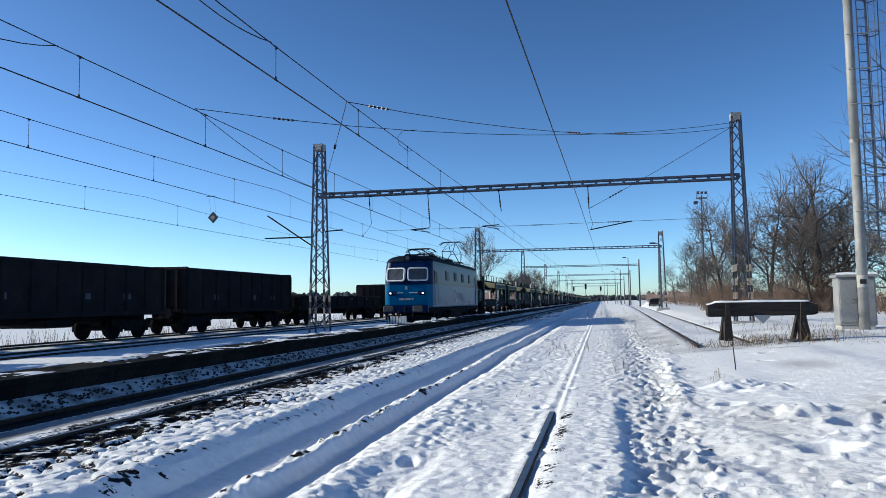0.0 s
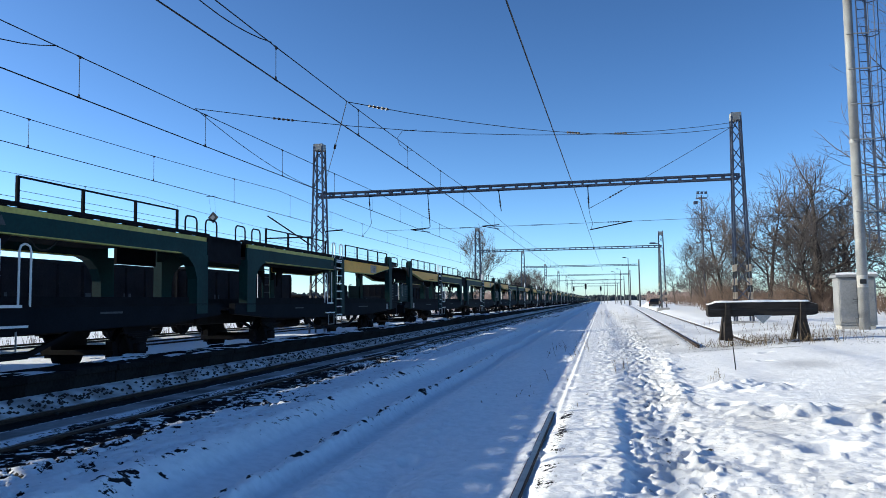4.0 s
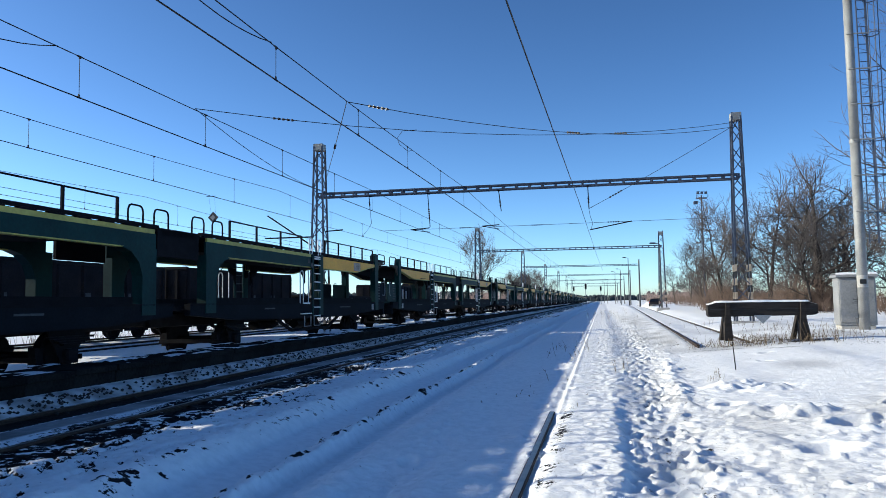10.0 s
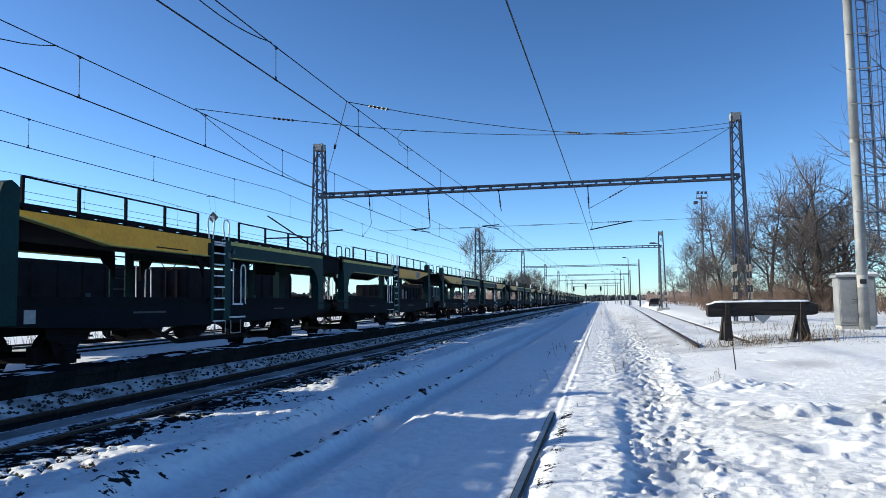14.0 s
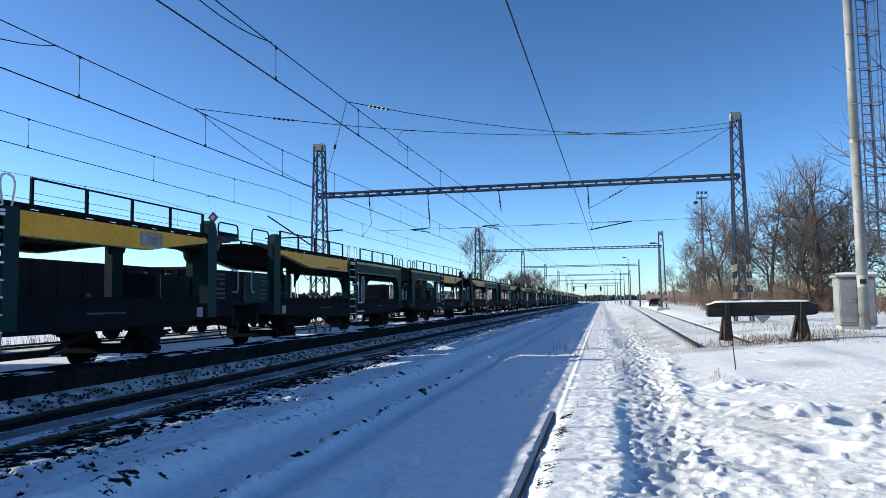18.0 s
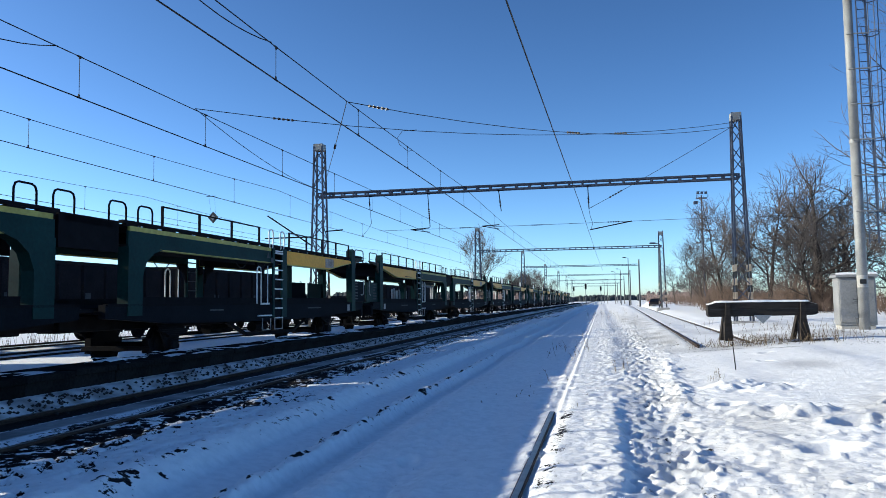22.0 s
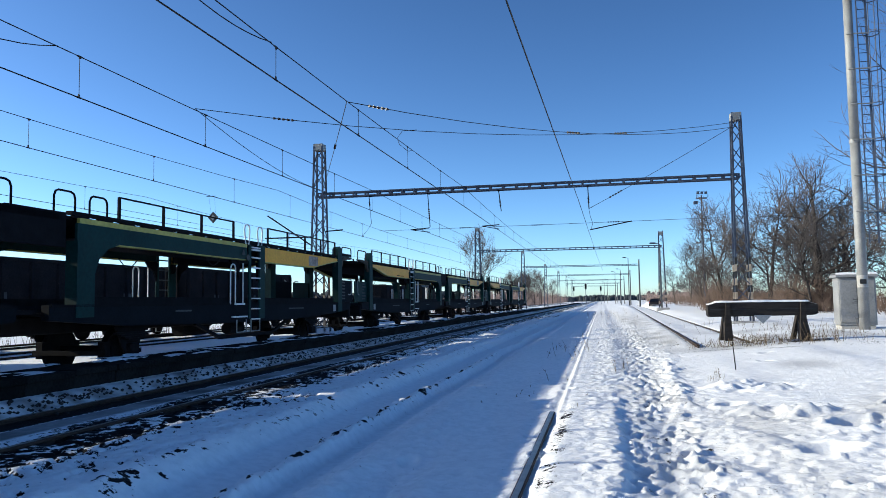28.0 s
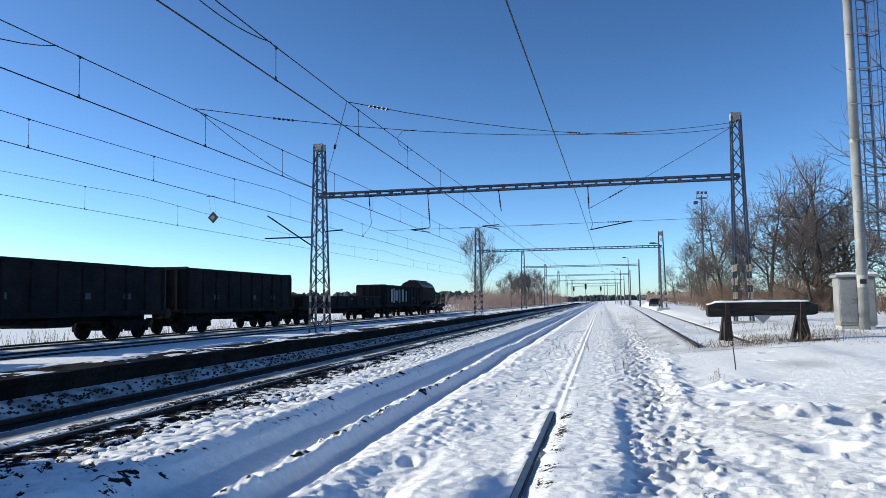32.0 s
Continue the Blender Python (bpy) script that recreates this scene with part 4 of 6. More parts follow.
def build_loco():
    t = thing("locomotive", "blue electric locomotive with two-tone paint, lit lamps and a raised pantograph", "locomotive")
    a, b = 0.92, 17.60
    part("lower_body", Geo().loft([body_ring(1.10, 1.46, a, b, 0.42), body_ring(1.16, 1.47, a, b, 0.42), body_ring(2.46, 1.47, a, b, 0.42)]), LOCO_BLUE, t, "bright blue lower body panels")
    part("upper_body", Geo().loft([body_ring(2.46, 1.466, a, b, 0.42), body_ring(2.62, 1.466, a + 0.02, b - 0.02, 0.42), body_ring(3.46, 1.45, a + 0.16, b - 0.16, 0.42), body_ring(3.80, 1.42, a + 0.27, b - 0.27, 0.42)]), LOCO_DARK, t, "dark navy upper body panels")
    part("roof", Geo().loft([body_ring(3.80, 1.43, a + 0.25, b - 0.25, 0.42), body_ring(3.97, 1.36, a + 0.36, b - 0.36, 0.42), body_ring(4.11, 1.18, a + 0.55, b - 0.55, 0.4), body_ring(4.20, 0.86, a + 0.85, b - 0.85, 0.35), body_ring(4.24, 0.4, a + 1.2, b - 1.2, 0.2)]), ROOF_GREY, t, "dark grey curved roof", True)
    part("gutter", Geo().loft([body_ring(3.78, 1.46, a + 0.23, b - 0.23, 0.43), body_ring(3.825, 1.46, a + 0.23, b - 0.23, 0.43)]), LOCO_DARK, t)
    part("waist_band", Geo().loft([body_ring(2.44, 1.478, a - 0.006, b + 0.006, 0.42), body_ring(2.475, 1.478, a - 0.006, b + 0.006, 0.42)]), LOCO_DARK, t)
    part("frame", Geo().box(-1.30, 1.30, a + 0.12, b - 0.12, 0.86, 1.11, 0.02), IRON, t)
    part("equipment_box", Geo().box(-1.28, 1.28, 7.2, 11.4, 0.38, 0.90, 0.05), IRON, t)
    for end, out in ((a, -1), (b, 1)):
        low = end + out * 0.30
        part("buffer_beam", Geo().box(-1.32, 1.32, low, low + out * -0.14, 0.80, 1.26, 0.03), LOCO_DARK, t)
        buffer_pair(t, low + out * 0.22, out, True)
        part("coupling", Geo().path([(0, low, 1.04), (0, low + out * 0.25, 1.0), (0, low + out * 0.3, 0.75), (0, low + out * 0.16, 0.62)], 0.045).box(-0.08, 0.08, low, low + out * 0.2, 0.95, 1.13, 0.02), IRON, t)
        for x in (-0.45, 0.45): part("brake_hose", Geo().path([(x, low, 0.95), (x, low + out * 0.14, 0.8), (x * 0.9, low + out * 0.18, 0.55), (x * 0.8, low + out * 0.1, 0.45)], 0.025), RUBBER, t)
        plough = Geo().loft([[(-1.25, low - out * 0.2, 0.16), (0, low + out * 0.32, 0.14), (1.25, low - out * 0.2, 0.16)], [(-1.25, low - out * 0.16, 0.66), (0, low + out * 0.1, 0.70), (1.25, low - out * 0.16, 0.66)],
                             [(-1.25, low - out * 0.24, 0.66), (0, low + out * 0.02, 0.70), (1.25, low - out * 0.24, 0.66)], [(-1.25, low - out * 0.28, 0.16), (0, low + out * 0.24, 0.14), (1.25, low - out * 0.28, 0.16)]], closed=False, caps=False)
        part("snow_plough", plough, IRON, t)
        for k in range(7):
            x = -1.18 + 0.19 * k
            yy = low + out * (0.32 - 0.52 * abs(x) / 1.25)
            part("plough_bar", Geo().prism([(x, 0.18), (x + 0.13, 0.18), (x + 0.13, 0.62), (x, 0.62)], "y", yy + out * 0.02, yy - out * 0.10), PLOUGH_PALE, t, "snow-caked pale plough bar")
        # windscreens
        for x in (-0.67, 0.67):
            tilt = pose(x, end + out * (0.20 - 0.10), 3.05, out * -9.5 * -1 if out > 0 else -9.5, 0, 12.0 * (1 if x > 0 else -1) * (1 if out < 0 else -1))
            g = Geo()
            s = out
            w, h, f = 0.53, 0.33, 0.075
            g.loft([round_rect(w + f, h + f, 0.17, s * -0.06), round_rect(w + f, h + f, 0.17, s * 0.04), round_rect(w + f * 0.6, h + f * 0.6, 0.15, s * 0.055), round_rect(w, h, 0.11, s * 0.05), round_rect(w, h, 0.11, s * -0.06)], caps=False)
            wf = part("windscreen_frame", g, WHITE_PAINT, t, "white-painted windscreen surround")
            wf.matrix_basis = tilt
            part("windscreen", Geo().loft([round_rect(w + 0.01, h + 0.01, 0.115, s * 0.012), round_rect(w + 0.01, h + 0.01, 0.115, s * -0.05)]), SCREEN_GLASS, wf, "dark windscreen glass")
            part("wiper", Geo().rod((0.25, s * 0.05, h), (-0.1, s * 0.05, -0.1), 0.012), RUBBER, wf)
        # lamps
        for x in (-0.98, 0.98):
            lamp = part("lamp_housing", Geo().box(x - 0.16 - 0.16 * (x > 0), x + 0.16 + 0.16 * (x < 0), end + out * 0.05, end + out * 0.20, 1.83, 2.07, 0.05), LOCO_DARK, t)
            part("headlight", Geo().rod((x, end + out * 0.12, 1.95), (x, end + out * 0.22, 1.95), 0.062, 16), LAMP_ON if out < 0 else LAMP_OFF, lamp, "lit white headlamp" if out < 0 else "unlit lamp")
            part("tail_light", Geo().rod((x - math.copysign(0.25, x), end + out * 0.12, 1.95), (x - math.copysign(0.25, x), end + out * 0.22, 1.95), 0.06, 12), TAIL_LENS, lamp, "small red tail lamp")
        top = part("top_lamp", Geo().rod((0, end + out * -0.80, 4.06), (0, end + out * -0.10, 4.04), 0.24, 16).box(-0.2, 0.2, end + out * -0.8, end + out * -0.2, 3.7, 4.0, 0.03), ROOF_GREY, t)
        part("top_lens", Geo().rod((0, end + out * -0.10, 4.04), (0, end + out * -0.07, 4.04), 0.13, 16), SCREEN_GLASS, top, "round lamp glass")
        part("number_bars", Geo().box(-0.42, -0.12, end + out * 0.22, end + out * 0.268, 1.54, 1.67).box(-0.06, 0.26, end + out * 0.22, end + out * 0.268, 1.54, 1.67).box(0.32, 0.42, end + out * 0.22, end + out * 0.268, 1.54, 1.67), GREY_SIGN, t, "pale bars of a number plate")
        part("badge", Geo().box(-0.07, 0.07, end + out * 0.22, end + out * 0.275, 2.16, 2.34), GREY_SIGN, t)
        part("front_handrail", Geo().rod((-0.66, end + out * 0.25, 1.97), (-0.2, end + out * 0.30, 1.97), 0.014).rod((0.2, end + out * 0.30, 1.97), (0.66, end + out * 0.25, 1.97), 0.014), WHITE_PAINT, t)
        for x in (-1.2, 1.2): part("step", Geo().box(x - 0.18, x + 0.18, end - out * 0.05, end - out * 0.4, 0.45, 0.49).box(x - 0.18, x + 0.18, end - out * 0.05, end - out * 0.4, 0.75, 0.79).box(x - 0.18, x - 0.15, end - out * 0.36, end - out * 0.4, 0.45, 1.1), IRON, t)
    for s in (-1, 1):
        x = s * 1.47
        for yd in (2.05, 16.3):
            d = part("cab_door", Geo().box(x - s * 0.02, x + s * 0.012, yd - 0.33, yd + 0.33, 1.24, 3.30, 0.01), LOCO_DARK, t)
            part("door_lower", Geo().box(x, x + s * 0.02, yd - 0.32, yd + 0.32, 1.25, 2.44, 0.004), LOCO_BLUE, d)
            part("door_glass", Geo().box(x, x + s * 0.022, yd - 0.22, yd + 0.22, 2.55, 3.20), DARK_GLASS, d)
            for k in (-0.42, 0.42): part("door_rail", Geo().rod((x + s * 0.05, yd + k, 1.35), (x + s * 0.05, yd + k, 3.25), 0.016), GREY_SIGN, d, "pale upright handrail")
            part("foothold", Geo().box(x - s * 0.1, x + s * 0.015, yd - 0.22, yd + 0.22, 1.30, 1.42, 0.01).box(x - s * 0.1, x + s * 0.015, yd - 0.22, yd + 0.22, 1.60, 1.70, 0.01), IRON, d)
        for yw, pane in ((5.35, DARK_GLASS), (8.05, FROSTED), (10.75, FROSTED), (13.5, DARK_GLASS)):
            w = part("side_window", Geo().box(x - s * 0.03, x + s * 0.014, yw - 0.42, yw + 0.42, 2.76, 3.40, 0.02), LOCO_DARK, t)
            part("window_glass", Geo().box(x, x + s * 0.02, yw - 0.36, yw + 0.36, 2.82, 3.34), pane, w, "frosted pane" if pane == FROSTED else "")
        for yv in (5.0, 13.4): part("hatch", Geo().box(x, x + s * 0.012, yv - 0.14, yv + 0.14, 1.16, 1.46, 0.01), LOCO_DARK, t)
        # the painted emblem and its row of pale characters, as plain shapes
        part("emblem_dark", Geo().box(x, x + s * 0.004, 7.40, 7.67, 1.42, 2.20).box(x, x + s * 0.004, 7.67, 8.10, 2.0, 2.20).box(x, x + s * 0.004, 7.67, 8.10, 1.42, 1.62), LOCO_DARK, t, "dark blue painted bracket shape")
        part("emblem_pale", Geo().box(x, x + s * 0.005, 8.51, 8.79, 1.42, 2.20).box(x, x + s * 0.005, 8.13, 8.51, 2.0, 2.20).box(x, x + s * 0.005, 8.13, 8.51, 1.42, 1.62), GREY_SIGN, t, "pale painted bracket shape")
        cx = 9.10
        for k, w in enumerate((0.52, 0.40, 0.28, 0.42, 0.44)):
            lo, hi = (1.52, 2.08) if k == 0 else ((1.36, 1.93) if k == 3 else (1.52, 1.93))
            part("painted_bar", Geo().box(x, x + s * 0.005, cx, cx + w - 0.08, lo, hi, 0.001), GREY_SIGN, t, "pale painted bar")
            cx += w
        part("small_writing", Geo().box(x, x + s * 0.004, 11.3, 13.4, 1.20, 1.26), GREY_SIGN, t)
        part("roof_rail", Geo().rod((s * 1.18, 4.6, 4.22), (s * 1.18, 14.4, 4.22), 0.016).rod((s * 1.18, 4.6, 4.04), (s * 1.18, 4.6, 4.22), 0.016).rod((s * 1.18, 9.4, 4.04), (s * 1.18, 9.4, 4.22), 0.016).rod((s * 1.18, 14.4, 4.04), (s * 1.18, 14.4, 4.22), 0.016), IRON, t)
        part("sand_pipe", Geo().rod((s * 1.2, 1.4, 1.0), (s * 0.9, 1.5, 0.2), 0.025), IRON, t)
    for y0, y1, w, h in ((5.6, 7.0, 0.55, 0.20), (7.8, 9.0, 0.5, 0.16), (9.9, 11.8, 0.6, 0.18), (16.0, 16.6, 0.3, 0.14)):
        part("roof_box", Geo().box(-w, w, y0, y1, 4.10, 4.24 + h, 0.04), ROOF_GREY, t)
    part("roof_conductor", Geo().path([(0.2, 4.4, 4.52), (0.2, 6.4, 4.62), (0.2, 9.6, 4.57), (0.2, 14, 4.57)], 0.018), IRON, t)
    for yy in (4.4, 6.9, 8.8, 11.4): part("roof_insulator", insulator(Geo(), (0.2, yy, 4.17), (0.2, yy, 4.54), 0.06, 4), CERAMIC, t)
    part("whistle", Geo().rod((0.45, 1.7, 4.14), (0.45, 1.35, 4.19), 0.05, 8, 0.09), ROOF_GREY, t)
    pantograph(t, 4.4, False)
    pantograph(t, 14.3, True)
    for yb in (4.5, 14.0): bogie(t, yb, 3.2, 0.62)
    return t


# ---- car-carrier wagon, two close-coupled units ----
P = 34.54


def railing(t, ys, xs, z0, z1):
    r = part("railing", Geo().rod((xs, ys[0], z1), (xs, ys[-1], z1), 0.022, 6).rod((xs, ys[0], z0 + 0.24), (xs, ys[-1], z0 + 0.24), 0.005, 4), IRON, t, "thin dark deck railing")
    for y in ys: part("railing_post", Geo().box(xs - 0.022, xs + 0.022, y - 0.03, y + 0.03, z0, z1 + 0.01), IRON, r)
    return r


def ladder(t, y, x, s):
    """Side ladder on a green plate, from the sill to the upper deck."""
    l = part("ladder", Geo().box(x - s * 0.05, x, y - 0.40, y - 0.27, 1.0, 3.10, 0.01).box(x - s * 0.05, x, y + 0.24, y + 0.60, 1.0, 3.12, 0.01), GREEN, t, "green steel ladder uprights")
    z = 0.98
    while z < 3.1:
        # rungs are pale paint; far-side ones carry the shade in a duller colour
        part("rung", Geo().box(x - s * 0.03, x + s * 0.03, y - 0.27, y + 0.24, z, z + 0.035), WHITE_PAINT if s > 0 else DULL_MARK, l, "" if z > 1 else "worn ladder rung, darker in colour on the shaded far side")
        z += 0.29
    part("top_rung", Geo().box(x - s * 0.03, x + s * 0.03, y - 0.27, y + 0.24, 2.94, 2.985), WHITE_PAINT if s > 0 else DULL_MARK, l)
    return l


def build_wagon():
    t = thing("car_carrier_wagon", "empty double-deck car-carrier wagon, dark green with yellow deck beams", "wagon", group="car-carrier train")
    for unit in (0, 1):
        Y = (lambda u: u * 0.991) if unit == 0 else (lambda u: P - u * 0.991)
        out = -1 if unit == 0 else 1

        def pr(g, outline, x0, x1):
            return g.prism([(Y(u), z) for u, z in outline], "x", x0, x1)

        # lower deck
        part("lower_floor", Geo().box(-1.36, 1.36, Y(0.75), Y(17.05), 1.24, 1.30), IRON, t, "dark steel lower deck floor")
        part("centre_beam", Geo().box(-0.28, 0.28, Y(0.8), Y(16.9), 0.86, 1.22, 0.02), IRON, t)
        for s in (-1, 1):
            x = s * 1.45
            part("side_sill", pr(Geo(), [(0.75, 1.16), (0.75, 1.44), (17.05, 1.44), (17.05, 1.16), (14.8, 1.0), (9.9, 0.93), (6.0, 0.93), (2.6, 1.05)], x - s * 0.16, x), SHADED_SILL, t, "lower side sill with shade put into its dark colour")
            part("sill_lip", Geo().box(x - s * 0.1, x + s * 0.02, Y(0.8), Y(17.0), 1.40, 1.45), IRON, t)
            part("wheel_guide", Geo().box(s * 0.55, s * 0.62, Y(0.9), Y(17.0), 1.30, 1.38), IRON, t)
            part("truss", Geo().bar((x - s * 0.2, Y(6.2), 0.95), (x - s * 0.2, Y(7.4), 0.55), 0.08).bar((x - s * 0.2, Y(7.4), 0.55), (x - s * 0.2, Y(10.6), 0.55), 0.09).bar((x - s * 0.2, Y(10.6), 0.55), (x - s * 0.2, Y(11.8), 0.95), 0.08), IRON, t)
            # upper deck beams: yellow end half, green inner half
            part("yellow_beam", pr(Geo(), [(2.15, 3.08), (2.15, 3.00), (3.2, 2.86), (4.6, 2.66), (8.62, 2.66), (8.62, 3.08)], x - s * 0.06, x), YELLOW, t, "yellow deck beam with a sloping lower edge")
            part("beam_flange", pr(Geo(), [(2.15, 3.00), (3.2, 2.86), (4.6, 2.66), (8.62, 2.66), (8.62, 2.635), (4.57, 2.635), (3.2, 2.835), (2.15, 2.97)], x - s * 0.16, x + s * 0.012), PALE_YELLOW, t)
            # dark sheet behind the yellow beam stands in for the shade inside
            part("beam_back_shade", pr(Geo(), [(2.2, 3.06), (2.2, 3.0), (3.2, 2.87), (4.6, 2.67), (8.6, 2.67), (8.6, 3.06)], x - s * 0.085, x - s * 0.062), IRON, t)
            part("green_beam", pr(Geo(), [(9.45, 2.66), (9.45, 3.0), (16.35, 3.0), (16.35, 2.50), (15.3, 2.64)], x - s * 0.06, x), GREEN, t, "dark green inner deck beam")
            part("yellow_edge", Geo().box(x - s * 0.06, x + s * 0.004, Y(9.45), Y(16.3), 3.002, 3.10), PALE_YELLOW, t, "faded yellow edge strip")
            part("beam_flange", Geo().box(x - s * 0.16, x + s * 0.012, Y(9.5), Y(15.2), 2.64, 2.665), PALE_YELLOW, t)
            part("deck_edge", Geo().box(x - s * 0.14, x - s * 0.02, Y(2.1), Y(16.5), 3.145, 3.215), IRON, t, "dark deck edge rail")
            # added strip: stops low sun leaking through between sill and deck
            part("light_stop_rail", Geo().box(s * 1.30, s * 1.34, Y(2.3), Y(15.7), 1.30, 1.60), IRON, t, "dark low strip added along the deck to block light")
            u = 2.3
            g = Geo()
            while u < 16.3:
                g.box(x - s * 0.12, x - s * 0.03, Y(u), Y(u + 0.42), 3.095, 3.147)
                u += 0.72
            part("edge_packing", g, IRON, t)["kind"] = "stuff"
            # end of the upper deck beyond the post
            part("end_plate", pr(Geo(), [(2.2, 3.15), (2.2, 2.78), (1.75, 2.98), (1.2, 3.08), (0.55, 3.13), (0.35, 3.20), (0.9, 3.21)], x - s * 0.10, x - s * 0.04), WORN_END, t, "curved weathered end plate of the deck")
            # posts
            part("end_post", pr(Geo(), [(1.72, 1.10), (1.72, 3.30), (1.80, 3.50), (1.98, 3.56), (2.16, 3.46), (2.16, 1.10)], x - s * 0.20, x + s * 0.03), GREEN, t, "stout dark green end post")
            part("post_bracket", pr(Geo(), [(1.5, 2.86), (1.72, 2.72), (1.72, 3.2), (1.4, 3.2)], x - s * 0.1, x - s * 0.02), WORN_END, t)
            part("rust_bracket", pr(Geo(), [(8.42, 2.98), (8.42, 2.72), (8.52, 2.40), (8.62, 2.36), (8.62, 2.98)], x - s * 0.10, x + s * 0.012), WAGON_BROWN, t, "rust-brown bracket at the beam's end")
            part("portal", pr(Geo(), [(15.85, 1.2), (15.85, 2.05), (15.72, 2.35), (15.45, 2.56), (15.1, 2.66), (16.36, 2.66), (16.36, 1.2)], x - s * 0.24, x + s * 0.02), GREEN, t, "broad green portal leg with a curved gusset")
            for u0, u1 in ((8.50, 7.95), (9.60, 10.15)):
                part("knee_plate", pr(Geo(), [(u0, 2.10), (u0, 2.66), (u1, 2.66), ((u0 + 3 * u1) / 4, 2.50), ((3 * u0 + u1) / 4, 2.36)], x - s * 0.20, x - s * 0.14), IRON, t)
            ladder(t, Y(8.96), x + s * 0.03, s)
            railing(t, [Y(u) for u in (2.30, 3.73, 5.16, 6.59, 8.02)], x - s * 0.05, 3.18, 3.68)
            railing(t, [Y(u) for u in (10.15, 11.80, 13.45, 15.05)], x - s * 0.05, 3.18, 3.66)
            # loops on the deck and at the doors
            for u0, u1, z1, b in ((8.45, 8.76, 3.66, 0.0), (9.25, 9.56, 3.66, 0.0)):
                part("ladder_loop", hoop(Geo(), min(Y(u0), Y(u1)), max(Y(u0), Y(u1)), x - s * 0.02, 3.10, z1, 0.022, 0.06), WHITE_PAINT, t, "pale loop handle")
            for u0, u1 in ((15.42, 15.95), (16.36, 16.92), (0.42, 1.50)):
                part("deck_loop", hoop(Geo(), min(Y(u0), Y(u1)), max(Y(u0), Y(u1)), x - s * 0.06, 3.16, 3.58, 0.022), IRON, t)
            for u0, u1, z0, z1 in ((10.15, 10.42, 1.42, 2.50),):
                part("grab_loop", hoop(Geo(), min(Y(u0), Y(u1)), max(Y(u0), Y(u1)), x + s * 0.02, z0, z1, 0.020), WHITE_PAINT, t, "tall pale grab loop")
            part("grab_rail", Geo().rod((x + s * 0.02, Y(9.72), 1.44), (x + s * 0.02, Y(9.72), 2.55), 0.018), WHITE_PAINT, t, "pale upright grab rail")
            xe = x - s * 0.06
            part("end_handle", Geo().path([(xe - s * 0.05, Y(0.66), 2.34), (xe, Y(0.56), 2.36), (xe, Y(0.44), 2.33), (xe, Y(0.40), 2.24), (xe, Y(0.40), 1.86), (xe, Y(0.44), 1.77), (xe, Y(0.56), 1.74), (xe - s * 0.05, Y(0.66), 1.76)], 0.020, 6), GREY_SIGN, t, "pale bent grab handle")
            if unit == 1: part("faded_notice", Geo().box(x, x + s * 0.004, Y(4.12), Y(4.95), 2.70, 3.03), NOTICE, t, "torn pale notice pasted on the yellow beam")
            else: part("beam_writing", Geo().box(x, x + s * 0.004, Y(6.2), Y(7.5), 2.705, 2.735), WAGON_BROWN, t, "dark line of small writing")
            part("step_board", Geo().box(x - s * 0.2, x + s * 0.06, Y(9.66), Y(10.2), 1.40, 1.45), WHITE_PAINT, t, "worn pale step board")
            part("step_board", Geo().box(x - s * 0.15, x + s * 0.06, Y(9.5), Y(10.35), 1.06, 1.10), WHITE_PAINT, t)
            for u0 in (8.72, 9.55):
                g = Geo().path([(x + s * 0.04, Y(u0), 1.0), (x + s * 0.04, Y(u0), 0.66), (x + s * 0.04, Y(u0 + 0.55), 0.66), (x + s * 0.04, Y(u0 + 0.55), 1.0)], 0.018, 5)
                part("stirrup", g, GREY_SIGN, t, "pale steel stirrup step")
            # plates, signs and papers
            part("end_panel", Geo().box(x - s * 0.14, x - s * 0.10, Y(0.14), Y(1.72), 1.46, 2.30, 0.01), (GREEN, SHADED_SILL)[unit], t)
            g = Geo()
            for z, w in ((2.18, 0.45), (2.06, 0.5), (1.94, 0.3), (1.80, 0.45), (1.68, 0.5), (1.56, 0.4)): g.box(x - s * 0.10, x - s * 0.096, Y(1.05), Y(1.05 + w), z, z + 0.06)
            part("writing", g, DULL_MARK, t, "pale bars of writing")
            part("load_sheet", Geo().box(x - s * 0.01, x + s * 0.006, Y(2.35), Y(2.62), 1.12, 1.36), GREY_SIGN, t, "pale load sheet in a frame")
            part("warning_plate", Geo().prism([(Y(9.62), 2.78), (Y(9.82), 2.78), (Y(9.72), 2.95)], "x", x + s * 0.031, x + s * 0.04), DULL_MARK, t, "pale triangular warning plate")
            part("round_plate", Geo().rod((x + s * 0.032, Y(9.45), 2.72), (x + s * 0.042, Y(9.45), 2.72), 0.09, 12), DULL_MARK, t, "pale round plate")
            part("data_writing", Geo().box(x, x + s * 0.005, Y(5.4), Y(6.6), 1.25, 1.29).box(x, x + s * 0.005, Y(12.3), Y(13.0), 1.26, 1.30), DULL_MARK, t)
            part("hanging_strap", Geo().path([(x - s * 0.2, Y(10.55 + 0.1 * k), 2.66 - 0.22 * math.sin(math.pi * k / 8)) for k in range(9)], 0.015, 5), RUBBER, t)
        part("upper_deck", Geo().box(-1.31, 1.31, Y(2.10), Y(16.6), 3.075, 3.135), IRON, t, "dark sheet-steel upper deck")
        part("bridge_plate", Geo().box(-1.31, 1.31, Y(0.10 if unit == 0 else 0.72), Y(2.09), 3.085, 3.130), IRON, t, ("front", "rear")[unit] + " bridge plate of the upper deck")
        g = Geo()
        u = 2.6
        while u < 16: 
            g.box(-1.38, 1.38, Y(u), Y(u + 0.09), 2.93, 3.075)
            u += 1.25
